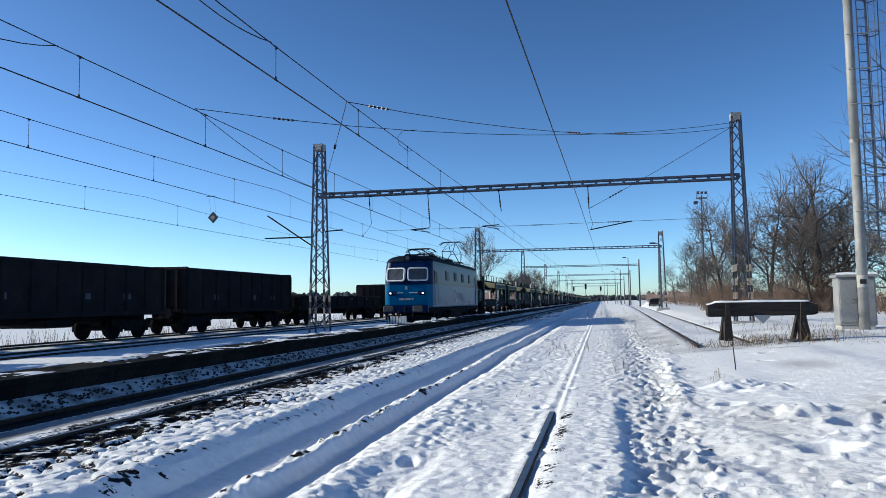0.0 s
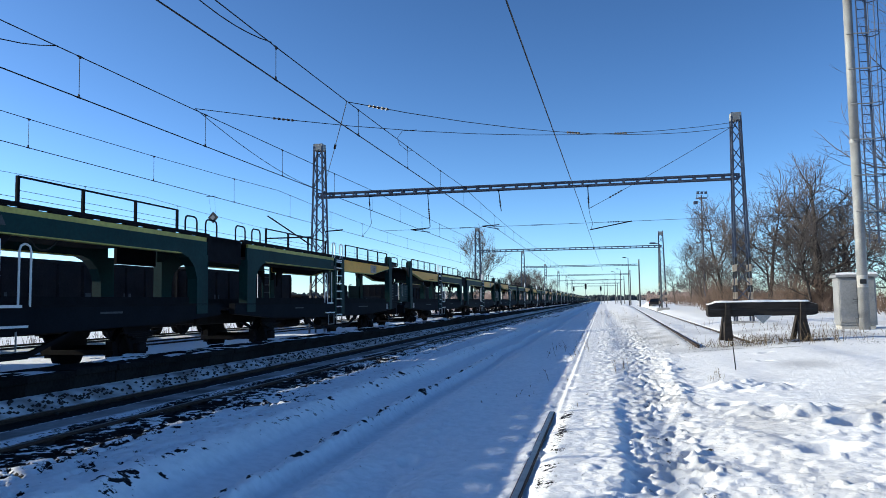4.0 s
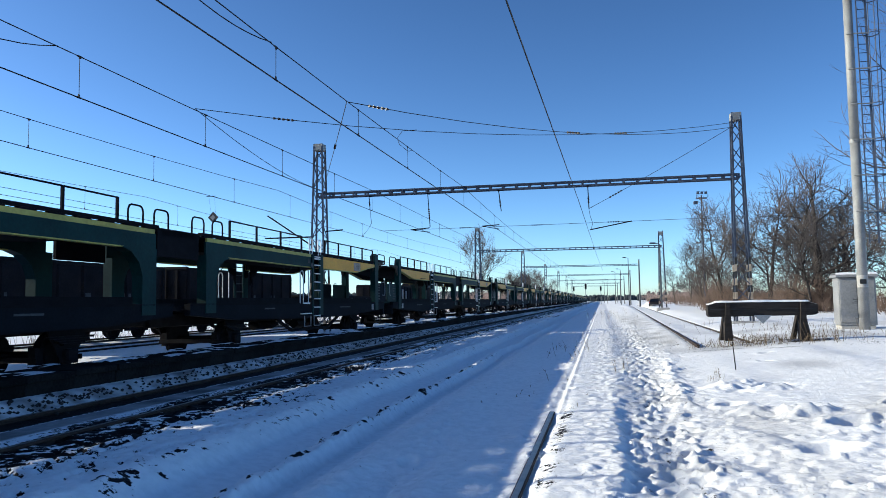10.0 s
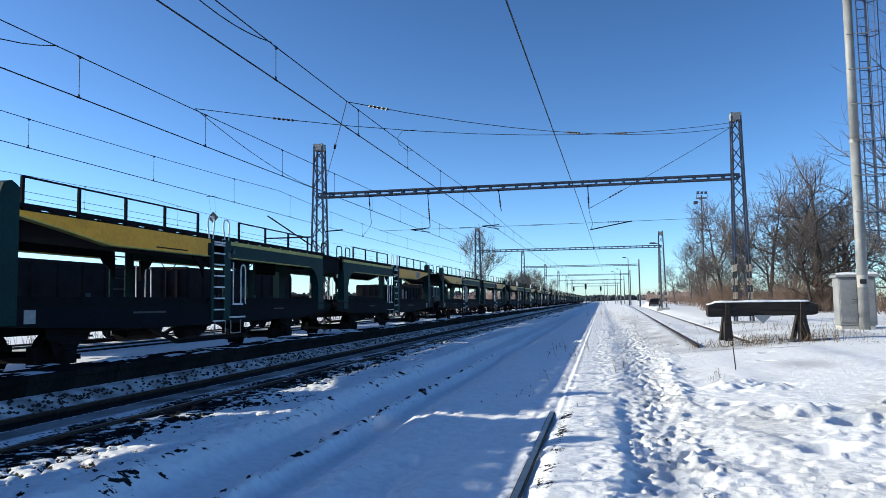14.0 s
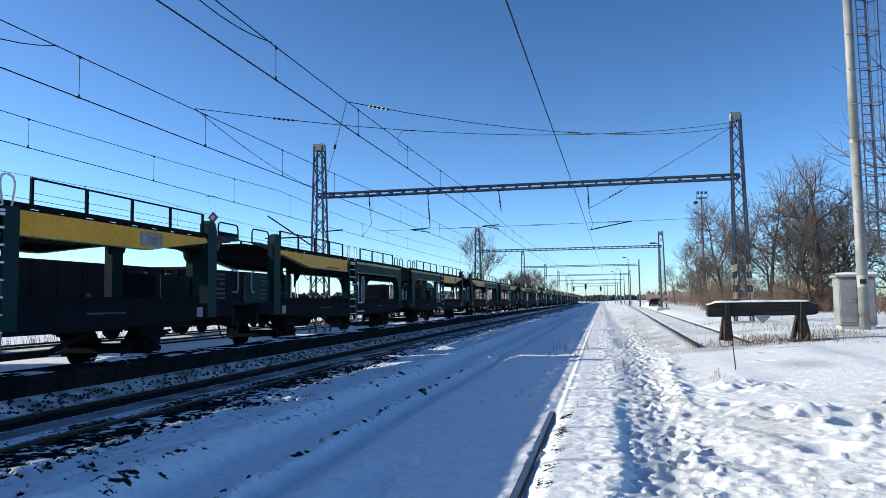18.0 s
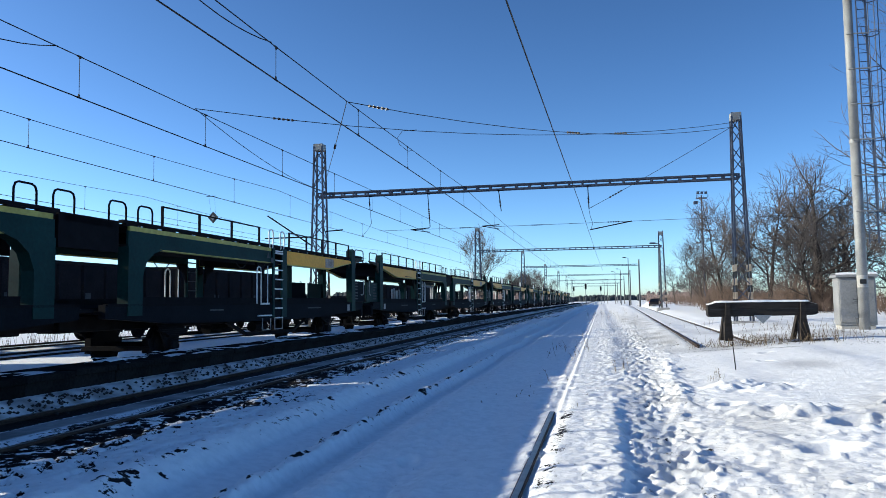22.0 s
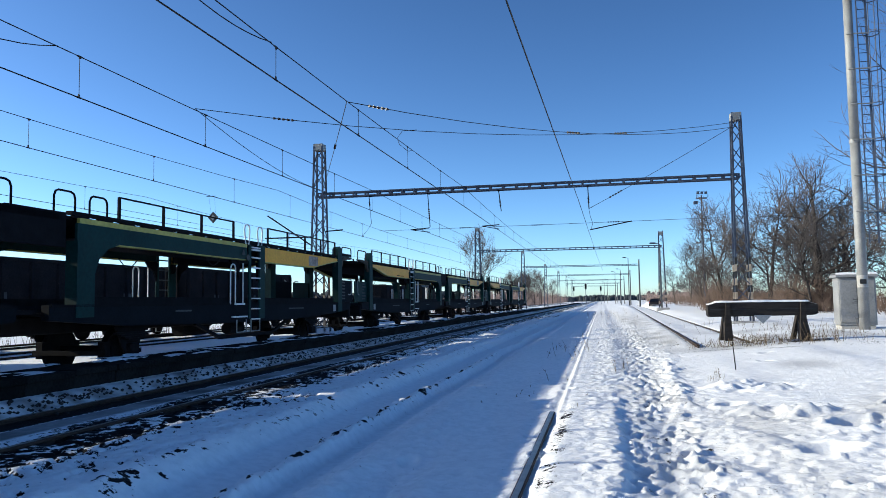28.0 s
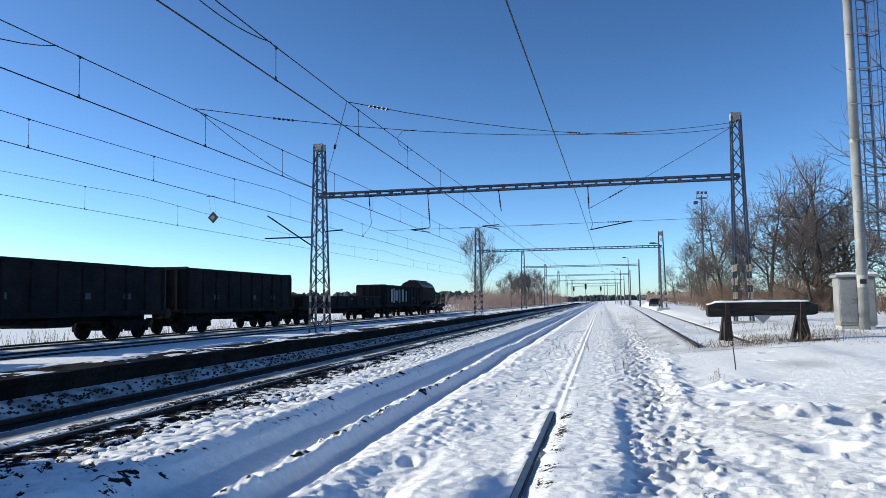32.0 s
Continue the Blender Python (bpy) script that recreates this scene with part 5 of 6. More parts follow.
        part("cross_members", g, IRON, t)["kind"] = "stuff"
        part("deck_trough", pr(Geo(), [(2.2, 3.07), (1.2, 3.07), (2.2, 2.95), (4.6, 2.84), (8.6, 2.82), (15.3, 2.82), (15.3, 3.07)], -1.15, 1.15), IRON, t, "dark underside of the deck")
        if unit == 1:
            part("ramp_flap", Geo().prism([(Y(0.25), 3.24), (Y(1.25), 3.19), (Y(1.25), 3.24), (Y(0.25), 3.32)], "x", -1.3, 1.3), GREEN, t, "folded loading flap")
            for x in (-1.3, 1.26): part("flap_rim", Geo().box(x, x + 0.04, Y(0.22), Y(1.25), 3.24, 3.36, 0.01), IRON, t)
        part("end_beam", Geo().box(-1.42, 1.42, Y(0.62), Y(0.80), 0.86, 1.30, 0.02), SHADED_SILL, t)
        buffer_pair(t, Y(0.62), out)
        part("draw_hook", Geo().box(-0.07, 0.07, Y(0.62), Y(0.25), 0.97, 1.12, 0.02).path([(0, Y(0.3), 1.0), (0, Y(0.12), 0.9), (0, Y(0.0), 1.0)], 0.04), IRON, t)
        part("brake_hose", Geo().path([(0.9, Y(0.6), 0.92), (0.9, Y(0.45), 0.62), (0.9, Y(0.25), 0.50), (0.9, Y(0.02), 0.55)], 0.03), RUBBER, t)
        part("lower_flap", Geo().box(-1.25, 1.25, Y(0.05), Y(0.95), 1.41, 1.46), GREEN, t)
        part("brake_tank", Geo().rod((-0.7, Y(8.0), 0.72), (-0.7, Y(9.4), 0.72), 0.2, 12), IRON, t)
        part("air_tank", Geo().rod((0.7, Y(8.4), 0.74), (0.7, Y(9.2), 0.74), 0.16, 12), IRON, t)
        for u in (3.88, 14.1): single_axle(t, Y(u))
    part("joint_deck", Geo().box(-1.36, 1.36, 16.55, P - 16.55, 3.02, 3.14).box(-1.36, -1.28, 16.4, P - 16.4, 2.52, 3.16).box(1.28, 1.36, 16.4, P - 16.4, 2.52, 3.16), IRON, t, "dark bridging deck between the two units")
    part("joint_floor", Geo().box(-1.2, 1.2, 16.9, P - 16.9, 1.28, 1.36), IRON, t)
    part("joint_bar", Geo().box(-0.15, 0.15, 16.6, P - 16.6, 0.9, 1.15, 0.02), IRON, t)
    return t


loco = build_loco()
first_wagon = build_wagon()
wagons = [first_wagon] + [copy_thing(first_wagon, Matrix.Identity(4)) for _ in range(19)]
first_wagon["label"] = "empty double-deck car-carrier wagon coupled behind the locomotive"
# behind the last wagon nothing is bridged: the upper flap is off
for piece in list(wagons[-1].children):
    if piece.name.startswith(("ramp_flap", "flap_rim")) or piece.get("label") == "rear bridge plate of the upper deck": bpy.data.objects.remove(piece)
part("flap_arm", Geo().box(1.16, 1.30, P - 1.70, P - 0.85, 3.18, 3.32, 0.02), GREEN, wagons[-1])
wagons[-1]["label"] = "last empty double-deck car-carrier wagon of the train"

# seconds, and how far the coupling behind the locomotive runs ahead of or behind its mean speed, in metres
DRIFT = ((0.0, 0.0), (1.0, 0.05), (2.0, 0.0), (3.0, 0.45), (4.5, 0.15), (6.0, -0.06), (7.0, -0.43), (8.0, 0.23), (9.0, -0.37), (10.0, 0.33), (11.0, -0.24), (12.0, 0.03), (13.0, -0.18), (14.0, 0.17), (15.5, 0.0),
         (17.0, -0.18), (18.0, 0.2), (19.0, 0.08), (20.0, 0.27), (21.0, -0.3), (22.0, 0.52), (23.0, -0.06), (24.0, 0.2), (25.0, -0.19), (26.5, 0.0), (28.0, 0.05), (29.0, 0.22), (30.0, -0.3), (31.0, 0.33), (32.0, 1.0))
RUN = [(t, 59.60 - 23.473 * t + 0.00536 * t * t + d) for t, d in DRIFT]


def motions():
    walk(loco, [(t, pose(T2, y - LOCO_LEN, 0)) for t, y in RUN])
    for k, w in enumerate(wagons):
        walk(w, [(t, pose(T2, y + P * k, 0)) for t, y in RUN])


# ---- parked wagons on the far track ----
def open_wagon(name, y0, length, z1, label, ribs=9, mat=None):
    t = thing(name, label, "wagon", pose(T4, y0, 0), "parked wagons")
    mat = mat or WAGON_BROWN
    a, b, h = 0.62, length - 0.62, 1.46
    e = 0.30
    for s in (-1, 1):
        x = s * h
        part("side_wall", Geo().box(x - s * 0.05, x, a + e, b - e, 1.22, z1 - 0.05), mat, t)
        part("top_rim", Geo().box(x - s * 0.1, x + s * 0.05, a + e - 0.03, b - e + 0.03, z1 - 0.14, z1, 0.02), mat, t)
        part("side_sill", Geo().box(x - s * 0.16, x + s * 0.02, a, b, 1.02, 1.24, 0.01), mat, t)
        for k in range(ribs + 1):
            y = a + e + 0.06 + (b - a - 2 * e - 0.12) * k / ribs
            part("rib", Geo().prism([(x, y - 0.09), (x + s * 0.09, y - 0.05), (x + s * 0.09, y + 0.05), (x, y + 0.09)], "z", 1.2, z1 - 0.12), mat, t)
        for k in (0.22, 0.55, 0.75):
            part("painted_panel", Geo().box(x, x + s * 0.006, a + (b - a) * k, a + (b - a) * k + 0.5, 1.7, 1.95), DULL_MARK, t, "faded writing panel")
    part("floor", Geo().box(-1.4, 1.4, a, b, 1.05, 1.22), IRON, t)
    for y in (a + e, b - e):
        part("end_wall", Geo().box(-1.42, 1.42, y - 0.04, y + 0.04, 1.1, z1 + 0.05, 0.01), mat, t)
        part("end_rim", Geo().rod((-1.44, y, z1 - 0.06), (1.44, y, z1 - 0.06), 0.11, 10), mat, t)
        for x in (-0.9, -0.3, 0.3, 0.9): part("end_rib", Geo().box(x - 0.06, x + 0.06, y + (-0.12 if y < length / 2 else 0.04), y + (-0.04 if y < length / 2 else 0.12), 1.1, z1 - 0.1), mat, t)
    part("centre_sill", Geo().box(-0.3, 0.3, a, b, 0.75, 1.05, 0.02), IRON, t)
    buffer_pair(t, a, -1)
    buffer_pair(t, b, 1)
    for y in (a + 2.0, b - 2.0): bogie(t, y, 1.8, 0.46)
    part("brake_gear", Geo().box(-1.1, 1.1, length / 2 - 0.8, length / 2 + 0.6, 0.62, 0.95, 0.04).rod((-0.9, length / 2 + 1.0, 0.8), (-0.9, length / 2 + 2.0, 0.8), 0.2, 12), IRON, t)
    for s in (-1, 1): part("corner_step", Geo().box(s * 1.3, s * 1.46, a + 0.1, a + 0.45, 0.62, 0.66).box(s * 1.42, s * 1.46, a + 0.1, a + 0.14, 0.62, 1.05), IRON, t)
    return t


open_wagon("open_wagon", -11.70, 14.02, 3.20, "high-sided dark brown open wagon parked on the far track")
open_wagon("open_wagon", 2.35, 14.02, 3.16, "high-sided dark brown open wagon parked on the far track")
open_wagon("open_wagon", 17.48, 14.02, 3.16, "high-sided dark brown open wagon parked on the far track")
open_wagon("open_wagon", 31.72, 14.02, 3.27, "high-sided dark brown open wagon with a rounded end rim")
open_wagon("flat_wagon", 45.78, 19.9, 1.98, "low-sided dark open wagon between taller parked wagons", ribs=8)
paint = open_wagon("open_wagon", 65.8, 14.6, 3.10, "high-sided dark open wagon with pale painted strokes on its side", ribs=10)
for k, (y, w, z0, z1) in enumerate(((2.2, 0.5, 1.5, 2.7), (3.2, 0.25, 1.4, 2.8), (4.0, 0.5, 1.6, 2.6), (5.2, 0.3, 1.4, 2.7), (6.2, 0.5, 1.5, 2.75), (7.6, 0.35, 1.5, 2.6))):
    part("paint_stroke", Geo().box(1.46, 1.562, y, y + w, z0, z1), GREY_SIGN, paint, "pale sprayed stroke")


def silo_wagon(y0):
    t = thing("silo_wagon", "dark silo wagon with an arched end and a pale sloping roof", "wagon", pose(T4, y0, 0), "parked wagons")
    L = 14.0
    arch = lambda y, s, lo: [(-1.40 * s, y, lo)] + [(1.40 * s * math.cos(a), y, 2.75 + 1.15 * s * math.sin(a)) for a in [radians(k) for k in range(180, -1, -15)]] + [(1.40 * s, y, lo)]
    part("end_bulkhead", Geo().loft([arch(0.7, 0.96, 1.5), arch(0.95, 1.0, 1.5)]), WAGON_BROWN, t, "dark arched end wall")
    part("tank", Geo().loft([arch(0.95, 0.97, 1.6), arch(7.2, 0.97, 1.6), arch(9.0, 0.70, 2.3)]), WAGON_BROWN, t, "dark steel tank sides")
    roof = lambda y, s: [(1.40 * s * math.cos(a), y, 2.76 + 1.17 * s * math.sin(a)) for a in [radians(k) for k in range(20, 161, 14)]] + [(-0.8 * s, y, 2.9), (0.8 * s, y, 2.9)]
    part("roof", Geo().loft([roof(1.0, 0.985), roof(7.2, 0.985), roof(9.1, 0.72)]), WAGON_GREY, t, "pale grey curved roof", True)
    part("roof_walkway", Geo().box(-0.35, 0.35, 1.0, 7.4, 3.90, 3.97), IRON, t)
    part("underframe", Geo().box(-1.3, 1.3, 0.62, L - 0.62, 0.82, 1.1, 0.02), IRON, t)
    for y in (2.5, 5.2, 7.6): part("hopper_outlet", Geo().loft([[(-1.1, y - 1.1, 1.9), (1.1, y - 1.1, 1.9), (1.1, y + 1.1, 1.9), (-1.1, y + 1.1, 1.9)], [(-0.2, y - 0.2, 0.5), (0.2, y - 0.2, 0.5), (0.2, y + 0.2, 0.5), (-0.2, y + 0.2, 0.5)]]), IRON, t)
    part("end_platform", Geo().box(-1.3, 1.3, 10.2, 13.4, 1.1, 1.16).path([(1.25, 10.4, 1.1), (1.25, 10.4, 2.3), (1.25, 13.3, 2.3), (1.25, 13.3, 1.1)], 0.03).path([(-1.25, 13.3, 1.1), (-1.25, 13.3, 2.2), (1.25, 13.3, 2.2)], 0.03), IRON, t)
    part("end_frame", Geo().bar((-1.2, 9.2, 1.1), (-1.2, 10.6, 2.5), 0.12).bar((1.2, 9.2, 1.1), (1.2, 10.6, 2.5), 0.12).bar((-1.2, 10.6, 2.5), (1.2, 10.6, 2.5), 0.12), IRON, t)
    buffer_pair(t, 0.62, -1)
    buffer_pair(t, L - 0.62, 1)
    for y in (2.4, L - 2.4): bogie(t, y, 1.8, 0.46)
    return t


silo_wagon(80.6)


# ---- buffer stop, cabinet and lamp tower ----
def build_buffer_stop():
    x, y, z = 4.06, 20.6, 0.30
    t = thing("buffer_stop", "old timber buffer stop with iron legs and snow on top", "buffer stop", pose(x, y, z, 0, 0, 2))
    bm = part("beam", Geo().prism([(-1.35, 0.66), (-1.35, 0.92), (-1.12, 0.99), (1.18, 0.99), (1.35, 0.92), (1.35, 0.68), (1.24, 0.64), (-1.31, 0.61)], "y", -0.14, 0.16), OLD_WOOD, t, "dark tarred timber beam")
    for k in (-0.02,): part("beam_joint", Geo().box(-1.3, 1.3, -0.150, -0.13, 0.80, 0.812), BLACK_BAND, bm)
    for xx in (-0.86, 0.98):
        leg = part("leg", Geo().prism([(-0.10, 0.80), (-0.16, 0.0), (0.12, 0.0), (0.10, 0.80)], "x", xx - 0.07, xx + 0.07).prism([(0.02, 0.80), (0.75, -0.05), (0.93, -0.05), (0.16, 0.90)], "x", xx - 0.05, xx + 0.05), OLD_WOOD, t, "dark rusty bent-rail leg")
        part("leg_face", Geo().prism([(xx - 0.11, -0.02), (xx + 0.11, -0.02), (xx + 0.05, 0.97), (xx - 0.05, 0.97)], "y", -0.21, -0.145), OLD_WOOD, leg)
    part("brace", Geo().bar((0.98, -0.05, 0.85), (1.28, 0.4, 0.02), 0.08), RAIL_RUST, t)
    part("stop_board", Geo().prism([(-0.22, 0.65), (0.22, 0.65), (0.0, 0.42)], "y", -0.19, -0.165), GREY_SIGN, t, "grey triangular board")
    cap = Geo()
    rings = []
    rng = random.Random(4)
    for k in range(15):
        u = -1.33 + 2.66 * k / 14
        h = 0.985 + (0.055 if 0 < k < 14 else 0.01) * (0.75 + 0.4 * rng.random()) - (0.06 if abs(u) > 1.2 else 0)
        rings.append([(u, -0.15, 0.92 if abs(u) > 1.2 else 0.985), (u, -0.12, h - 0.03), (u, 0.0, h), (u, 0.14, h - 0.03), (u, 0.17, 0.95)])
    part("snow_cap", cap.loft(rings, closed=False, caps=False), SNOW_CAP, t, "cap of old snow", True)
    return t


def build_stick():
    t = thing("marker_stick", "thin dark stick standing in the snow", "stick", pose(2.3, 13.92, 0))
    z = ground_at(2.3, 13.92)
    part("stick", Geo().rod((0.0, 0, z - 0.2), (-0.045, 0.05, z + 0.50), 0.010, 6, 0.008), IRON, t)


def build_cabinet():
    x, y, z = 7.97, 25.8, 0.44
    t = thing("cabinet", "weathered light grey equipment cabinet with a snowy lid", "cabinet", pose(x, y, z, 0, 0, -6))
    part("body", Geo().box(-0.60, 0.46, -0.45, 0.45, 0.05, 1.56, 0.02), CABINET, t)
    part("door", Geo().box(-0.56, -0.08, -0.475, -0.45, 0.14, 1.50, 0.008), CABINET, t)
    d = part("door", Geo().box(-0.06, 0.42, -0.475, -0.45, 0.14, 1.50, 0.008), CABINET, t)
    part("lock", Geo().box(-0.03, 0.02, -0.50, -0.475, 0.8, 1.0, 0.005), IRON, d)
    part("lid", Geo().box(-0.68, 0.53, -0.54, 0.52, 1.56, 1.65, 0.02), CABINET, t)
    part("plinth", Geo().box(-0.56, 0.42, -0.42, 0.42, -0.3, 0.05, 0.02), CONCRETE_LIGHT, t)
    part("snow_cap", Geo().loft([[(-0.66 + 0.295 * k, -0.5, 1.652), (-0.64 + 0.285 * k, -0.4, 1.71 + 0.02 * (k % 2)), (-0.64 + 0.285 * k, 0.35, 1.71), (-0.66 + 0.295 * k, 0.5, 1.652)] for k in range(5)], closed=False, caps=False), SNOW_CAP, t, "thin snow cover", True)
    for q in ((-0.20, 0.86, 0.16, 0.02), (-0.16, 0.80, 0.20, 0.018), (-0.22, 0.74, 0.12, 0.018)):
        part("scrawl", Geo().box(q[0], q[0] + q[2], -0.479, -0.4745, q[1], q[1] + q[3]), BLACK_BAND, t, "dark scrawled bar")


def build_tower():
    x, y, z = 7.88, 24.9, 0.42
    t = thing("lighting_tower", "tall galvanised lighting tower with a caged ladder", "lamp tower", pose(x, y, z))
    top = 16.5
    part("shaft", Geo().rod((0, 0, -0.3), (0, 0, 5.8), 0.155, 24, 0.144).rod((0, 0, 5.8), (0, 0, 10.6), 0.137, 24, 0.128).rod((0, 0, 10.6), (0, 0, top), 0.122, 24, 0.10), STEEL_GREY, t, "round tapered steel shaft", True)
    for zz in (5.75, 10.55): part("collar", Geo().rod((0, 0, zz), (0, 0, zz + 0.12), 0.158 if zz < 8 else 0.142, 24), STEEL_GREY, t)
    part("band_plate", Geo().rod((0, 0, 1.25), (0, 0, 1.62), 0.1570, 24, 0.1545), CONCRETE_LIGHT, t, "worn pale band with a number bar")
    part("number_bar", Geo().box(-0.12, 0.06, -0.172, -0.150, 1.36, 1.50), BLACK_BAND, t)
    lad = part("ladder", Geo().rod((0.23, -0.12, 2.6), (0.18, -0.12, top), 0.020, 6).rod((0.50, -0.10, 2.6), (0.45, -0.10, top), 0.032, 6).rod((0.56, 0.06, 2.6), (0.51, 0.06, top), 0.028, 6), STEEL_BLUE, t, "dark steel ladder")
    zz = 2.7
    while zz < 12.5:
        part("rung", Geo().rod((0.23, -0.12, zz), (0.50, -0.10, zz), 0.013, 5), STEEL_BLUE, lad)
        zz += 0.28
    zz = 3.6
    while zz < 12.5:
        pts = [(0.66 - 0.20 * math.cos(a), 0.26 * math.sin(a), zz) for a in [radians(k) for k in range(30, 331, 30)]]
        part("cage_hoop", Geo().path(pts, 0.017, 5), STEEL_BLUE, lad)
        part("standoff", Geo().rod((0.0, -0.19, zz), (0.52, -0.12, zz), 0.022, 6).rod((-0.12, -0.16, zz), (0.0, -0.19, zz), 0.022, 6), STEEL_GREY, lad, "pale clamp round the shaft")
        zz += 1.12
    for a in (90, 180, 270):
        px, py = 0.66 - 0.20 * math.cos(radians(a)), 0.26 * math.sin(radians(a))
        part("cage_bar", Geo().rod((px, py, 3.6), (px, py, 12.6), 0.014, 5), STEEL_BLUE, lad)
    part("platform", Geo().box(-0.8, 0.9, -0.8, 0.8, top - 0.1, top), STEEL_BLUE, t)


build_buffer_stop()
build_stick()
build_cabinet()
build_tower()

# ---- hanging wires and marks of the overhead line ----
stay_wire((-10.9, 18.2, 6.86), (6.0, 34, 9.15), 0.66, "thin stay wire with insulators across the tracks", (0.11, 0.70))
stay_wire((-6.32, 17.8, 6.62), (6.0, 34, 8.95), 0.58, "thin stay wire across the tracks to a gantry mast", (0.05, 0.45))
stay_wire((-10.9, 18.2, 6.86), (-13.4, 34, 7.0), 0.30, "thin stay wire from a carrying wire to a gantry mast")
stay_wire((-6.32, 17.8, 6.62), (-13.3, 34, 7.1), 0.05, "thin stay wire with an insulator to a gantry mast", (0.35,))
for x, x1, z in ((-8.01, -7.91, 4.98), (-4.59, -4.48, 5.61), (-0.48, -0.45, 5.54), (-10.95, -10.9, 5.95)):
    h = thing("hanger", "dark hanger with an insulator below a gantry beam", "hanger", group="beam hangers")
    part("tube", Geo().rod((x, 34, 6.62), (x1, 34, z), 0.022), IRON, h)
    f = lambda v: Vector((x, 34, 6.6)).lerp(Vector((x1, 34, z)), v)
    part("insulator", insulator(Geo(), f(0.45), f(0.75), 0.05), CERAMIC, h)
    part("top_clamp", Geo().box(x - 0.05, x + 0.05, 33.78, 34.22, 6.58, 6.64), IRON, h)
for x0, x1, z0, z1, z2 in ((-11.22, -10.03, 5.80, 5.88, 5.62), (-6.82, -5.80, 5.87, 5.92, 5.66), (-0.54, 1.81, 5.44, 5.86, 5.60)):
    r = thing("registration_arm", "slim dark arm that steadies an overhead wire", "arm", group="registration arms")
    part("tube", Geo().rod((x0, 43, z0), (x1, 43, z1), 0.032), IRON, r)
    if x0 < -1: part("steady_end", Geo().rod((x0, 43, z0), (x1, 43, z2), 0.022), IRON, r)
stay_wire((-13.2, 43, 5.80), (8.0, 43, 5.90), 0.02, "thin cross-span wire over all tracks", (0.252, 0.454, 0.66))
stay_wire((-0.46, 34, 5.56), (6.0, 34, 9.05), 0.05, "thin stay wire with an insulator up to a gantry mast", (0.19,))
arm = thing("bracket_arm", "dark bracket arms on a gantry mast towards the empty track", "arm")
part("strut", Geo().rod((-16.27, 34, 5.83), (-13.85, 34, 4.22), 0.04), IRON, arm)
part("tie", Geo().rod((-16.4, 34, 4.70), (-13.85, 34, 4.70), 0.035), IRON, arm)
part("tie", Geo().rod((-13.2, 34, 4.95), (-12.3, 34, 5.0), 0.03), IRON, arm)
stay_wire((-10.9, 8.0, 6.75), (-10.9, 12.9, 6.82), 0.42, "slack jumper wire clamped to a carrying wire")
stay_wire((-6.3, 8.2, 6.75), (-6.3, 13.3, 6.62), 0.30, "slack jumper wire clamped to a carrying wire")
for name_pts, words in ((((-6.08, 24.3, 7.35), (-6.6, 24.3, 7.35), (-6.79, 24.3, 7.1), (-6.71, 24.3, 6.88), (-6.41, 24.3, 6.62), (-6.28, 24.3, 6.64)), "short curved jumper wire between a stay and a carrying wire"),
                         (((-10.9, 34, 5.95), (-10.87, 34, 5.56), (-10.82, 34, 5.28), (-10.99, 34, 5.01), (-11.22, 34, 4.74), (-11.28, 34, 4.61)), "thin wire tail hanging below a gantry beam hanger"),
                         (((-0.45, 34, 5.54), (-0.40, 34, 5.2), (-0.30, 34, 4.9), (-0.38, 34, 4.6)), "thin wire tail hanging below a gantry beam hanger")):
    jw = thing("jumper_wire", words, "wire", group="jumper wires")
    part("strand", Geo().path(name_pts, 0.010, 5), WIRE, jw)
dia = thing("diamond_sign", "small diamond-shaped sign hung from an overhead wire", "sign", pose(-15.75, 27.6, 0))
part("plate", Geo().prism([(0.1, 4.79), (0.33, 5.03), (0.1, 5.27), (-0.13, 5.03)], "y", -0.02, 0.02), DULL_MARK, dia, "blue-grey diamond plate")
part("plate_centre", Geo().prism([(0.1, 4.91), (0.21, 5.03), (0.1, 5.15), (-0.01, 5.03)], "y", -0.026, -0.02), GREY_SIGN, dia, "pale diamond centre")
part("hanger", Geo().rod((0.0, 0, 5.2), (-0.1, 0, 5.91), 0.004).rod((0.2, 0, 5.2), (0.16, 0, 5.91), 0.004).rod((-0.2, 0, 5.922), (0.2, 0, 5.922), 0.014), IRON, dia)


# ---- trees and brush ----
TWIG_MIN = 0.016


def branch(g, tw, rng, p, d, length, r, depth, spread, up):
    """Grows one limb and what springs from it; thin ends go to the twig mesh."""
    n = 4 if depth > 1 else (3 if depth else 2)
    step = length / n
    for k in range(n):
        d = (d + Vector((rng.gauss(0, 0.16), rng.gauss(0, 0.16), rng.gauss(0.02, 0.12) + up))).normalized()
        q = p + d * step
        r2 = r * (0.86 if depth else 0.7)
        (g if depth > 1 else tw).rod(p, q, r, 6 if depth > 2 else (4 if depth > 1 else 3), r2)
        p, r = q, r2
        if depth and (k or depth < 3):
            for _ in range(2 if depth > 2 or (depth > 1 and rng.random() < 0.35) else 1):
                a = rng.uniform(0, math.tau)
                side = d.orthogonal().normalized()
                side.rotate(Matrix.Rotation(a, 3, d))
                nd = (d * rng.uniform(0.55, 0.9) + side * spread * rng.uniform(0.7, 1.25)).normalized()
                branch(g, tw, rng, p, nd, length * rng.uniform(0.5, 0.68), max(TWIG_MIN, r * 0.58), depth - 1, spread, up)
    if depth: branch(g, tw, rng, p, d, length * 0.6, r, depth - 1, spread, up)


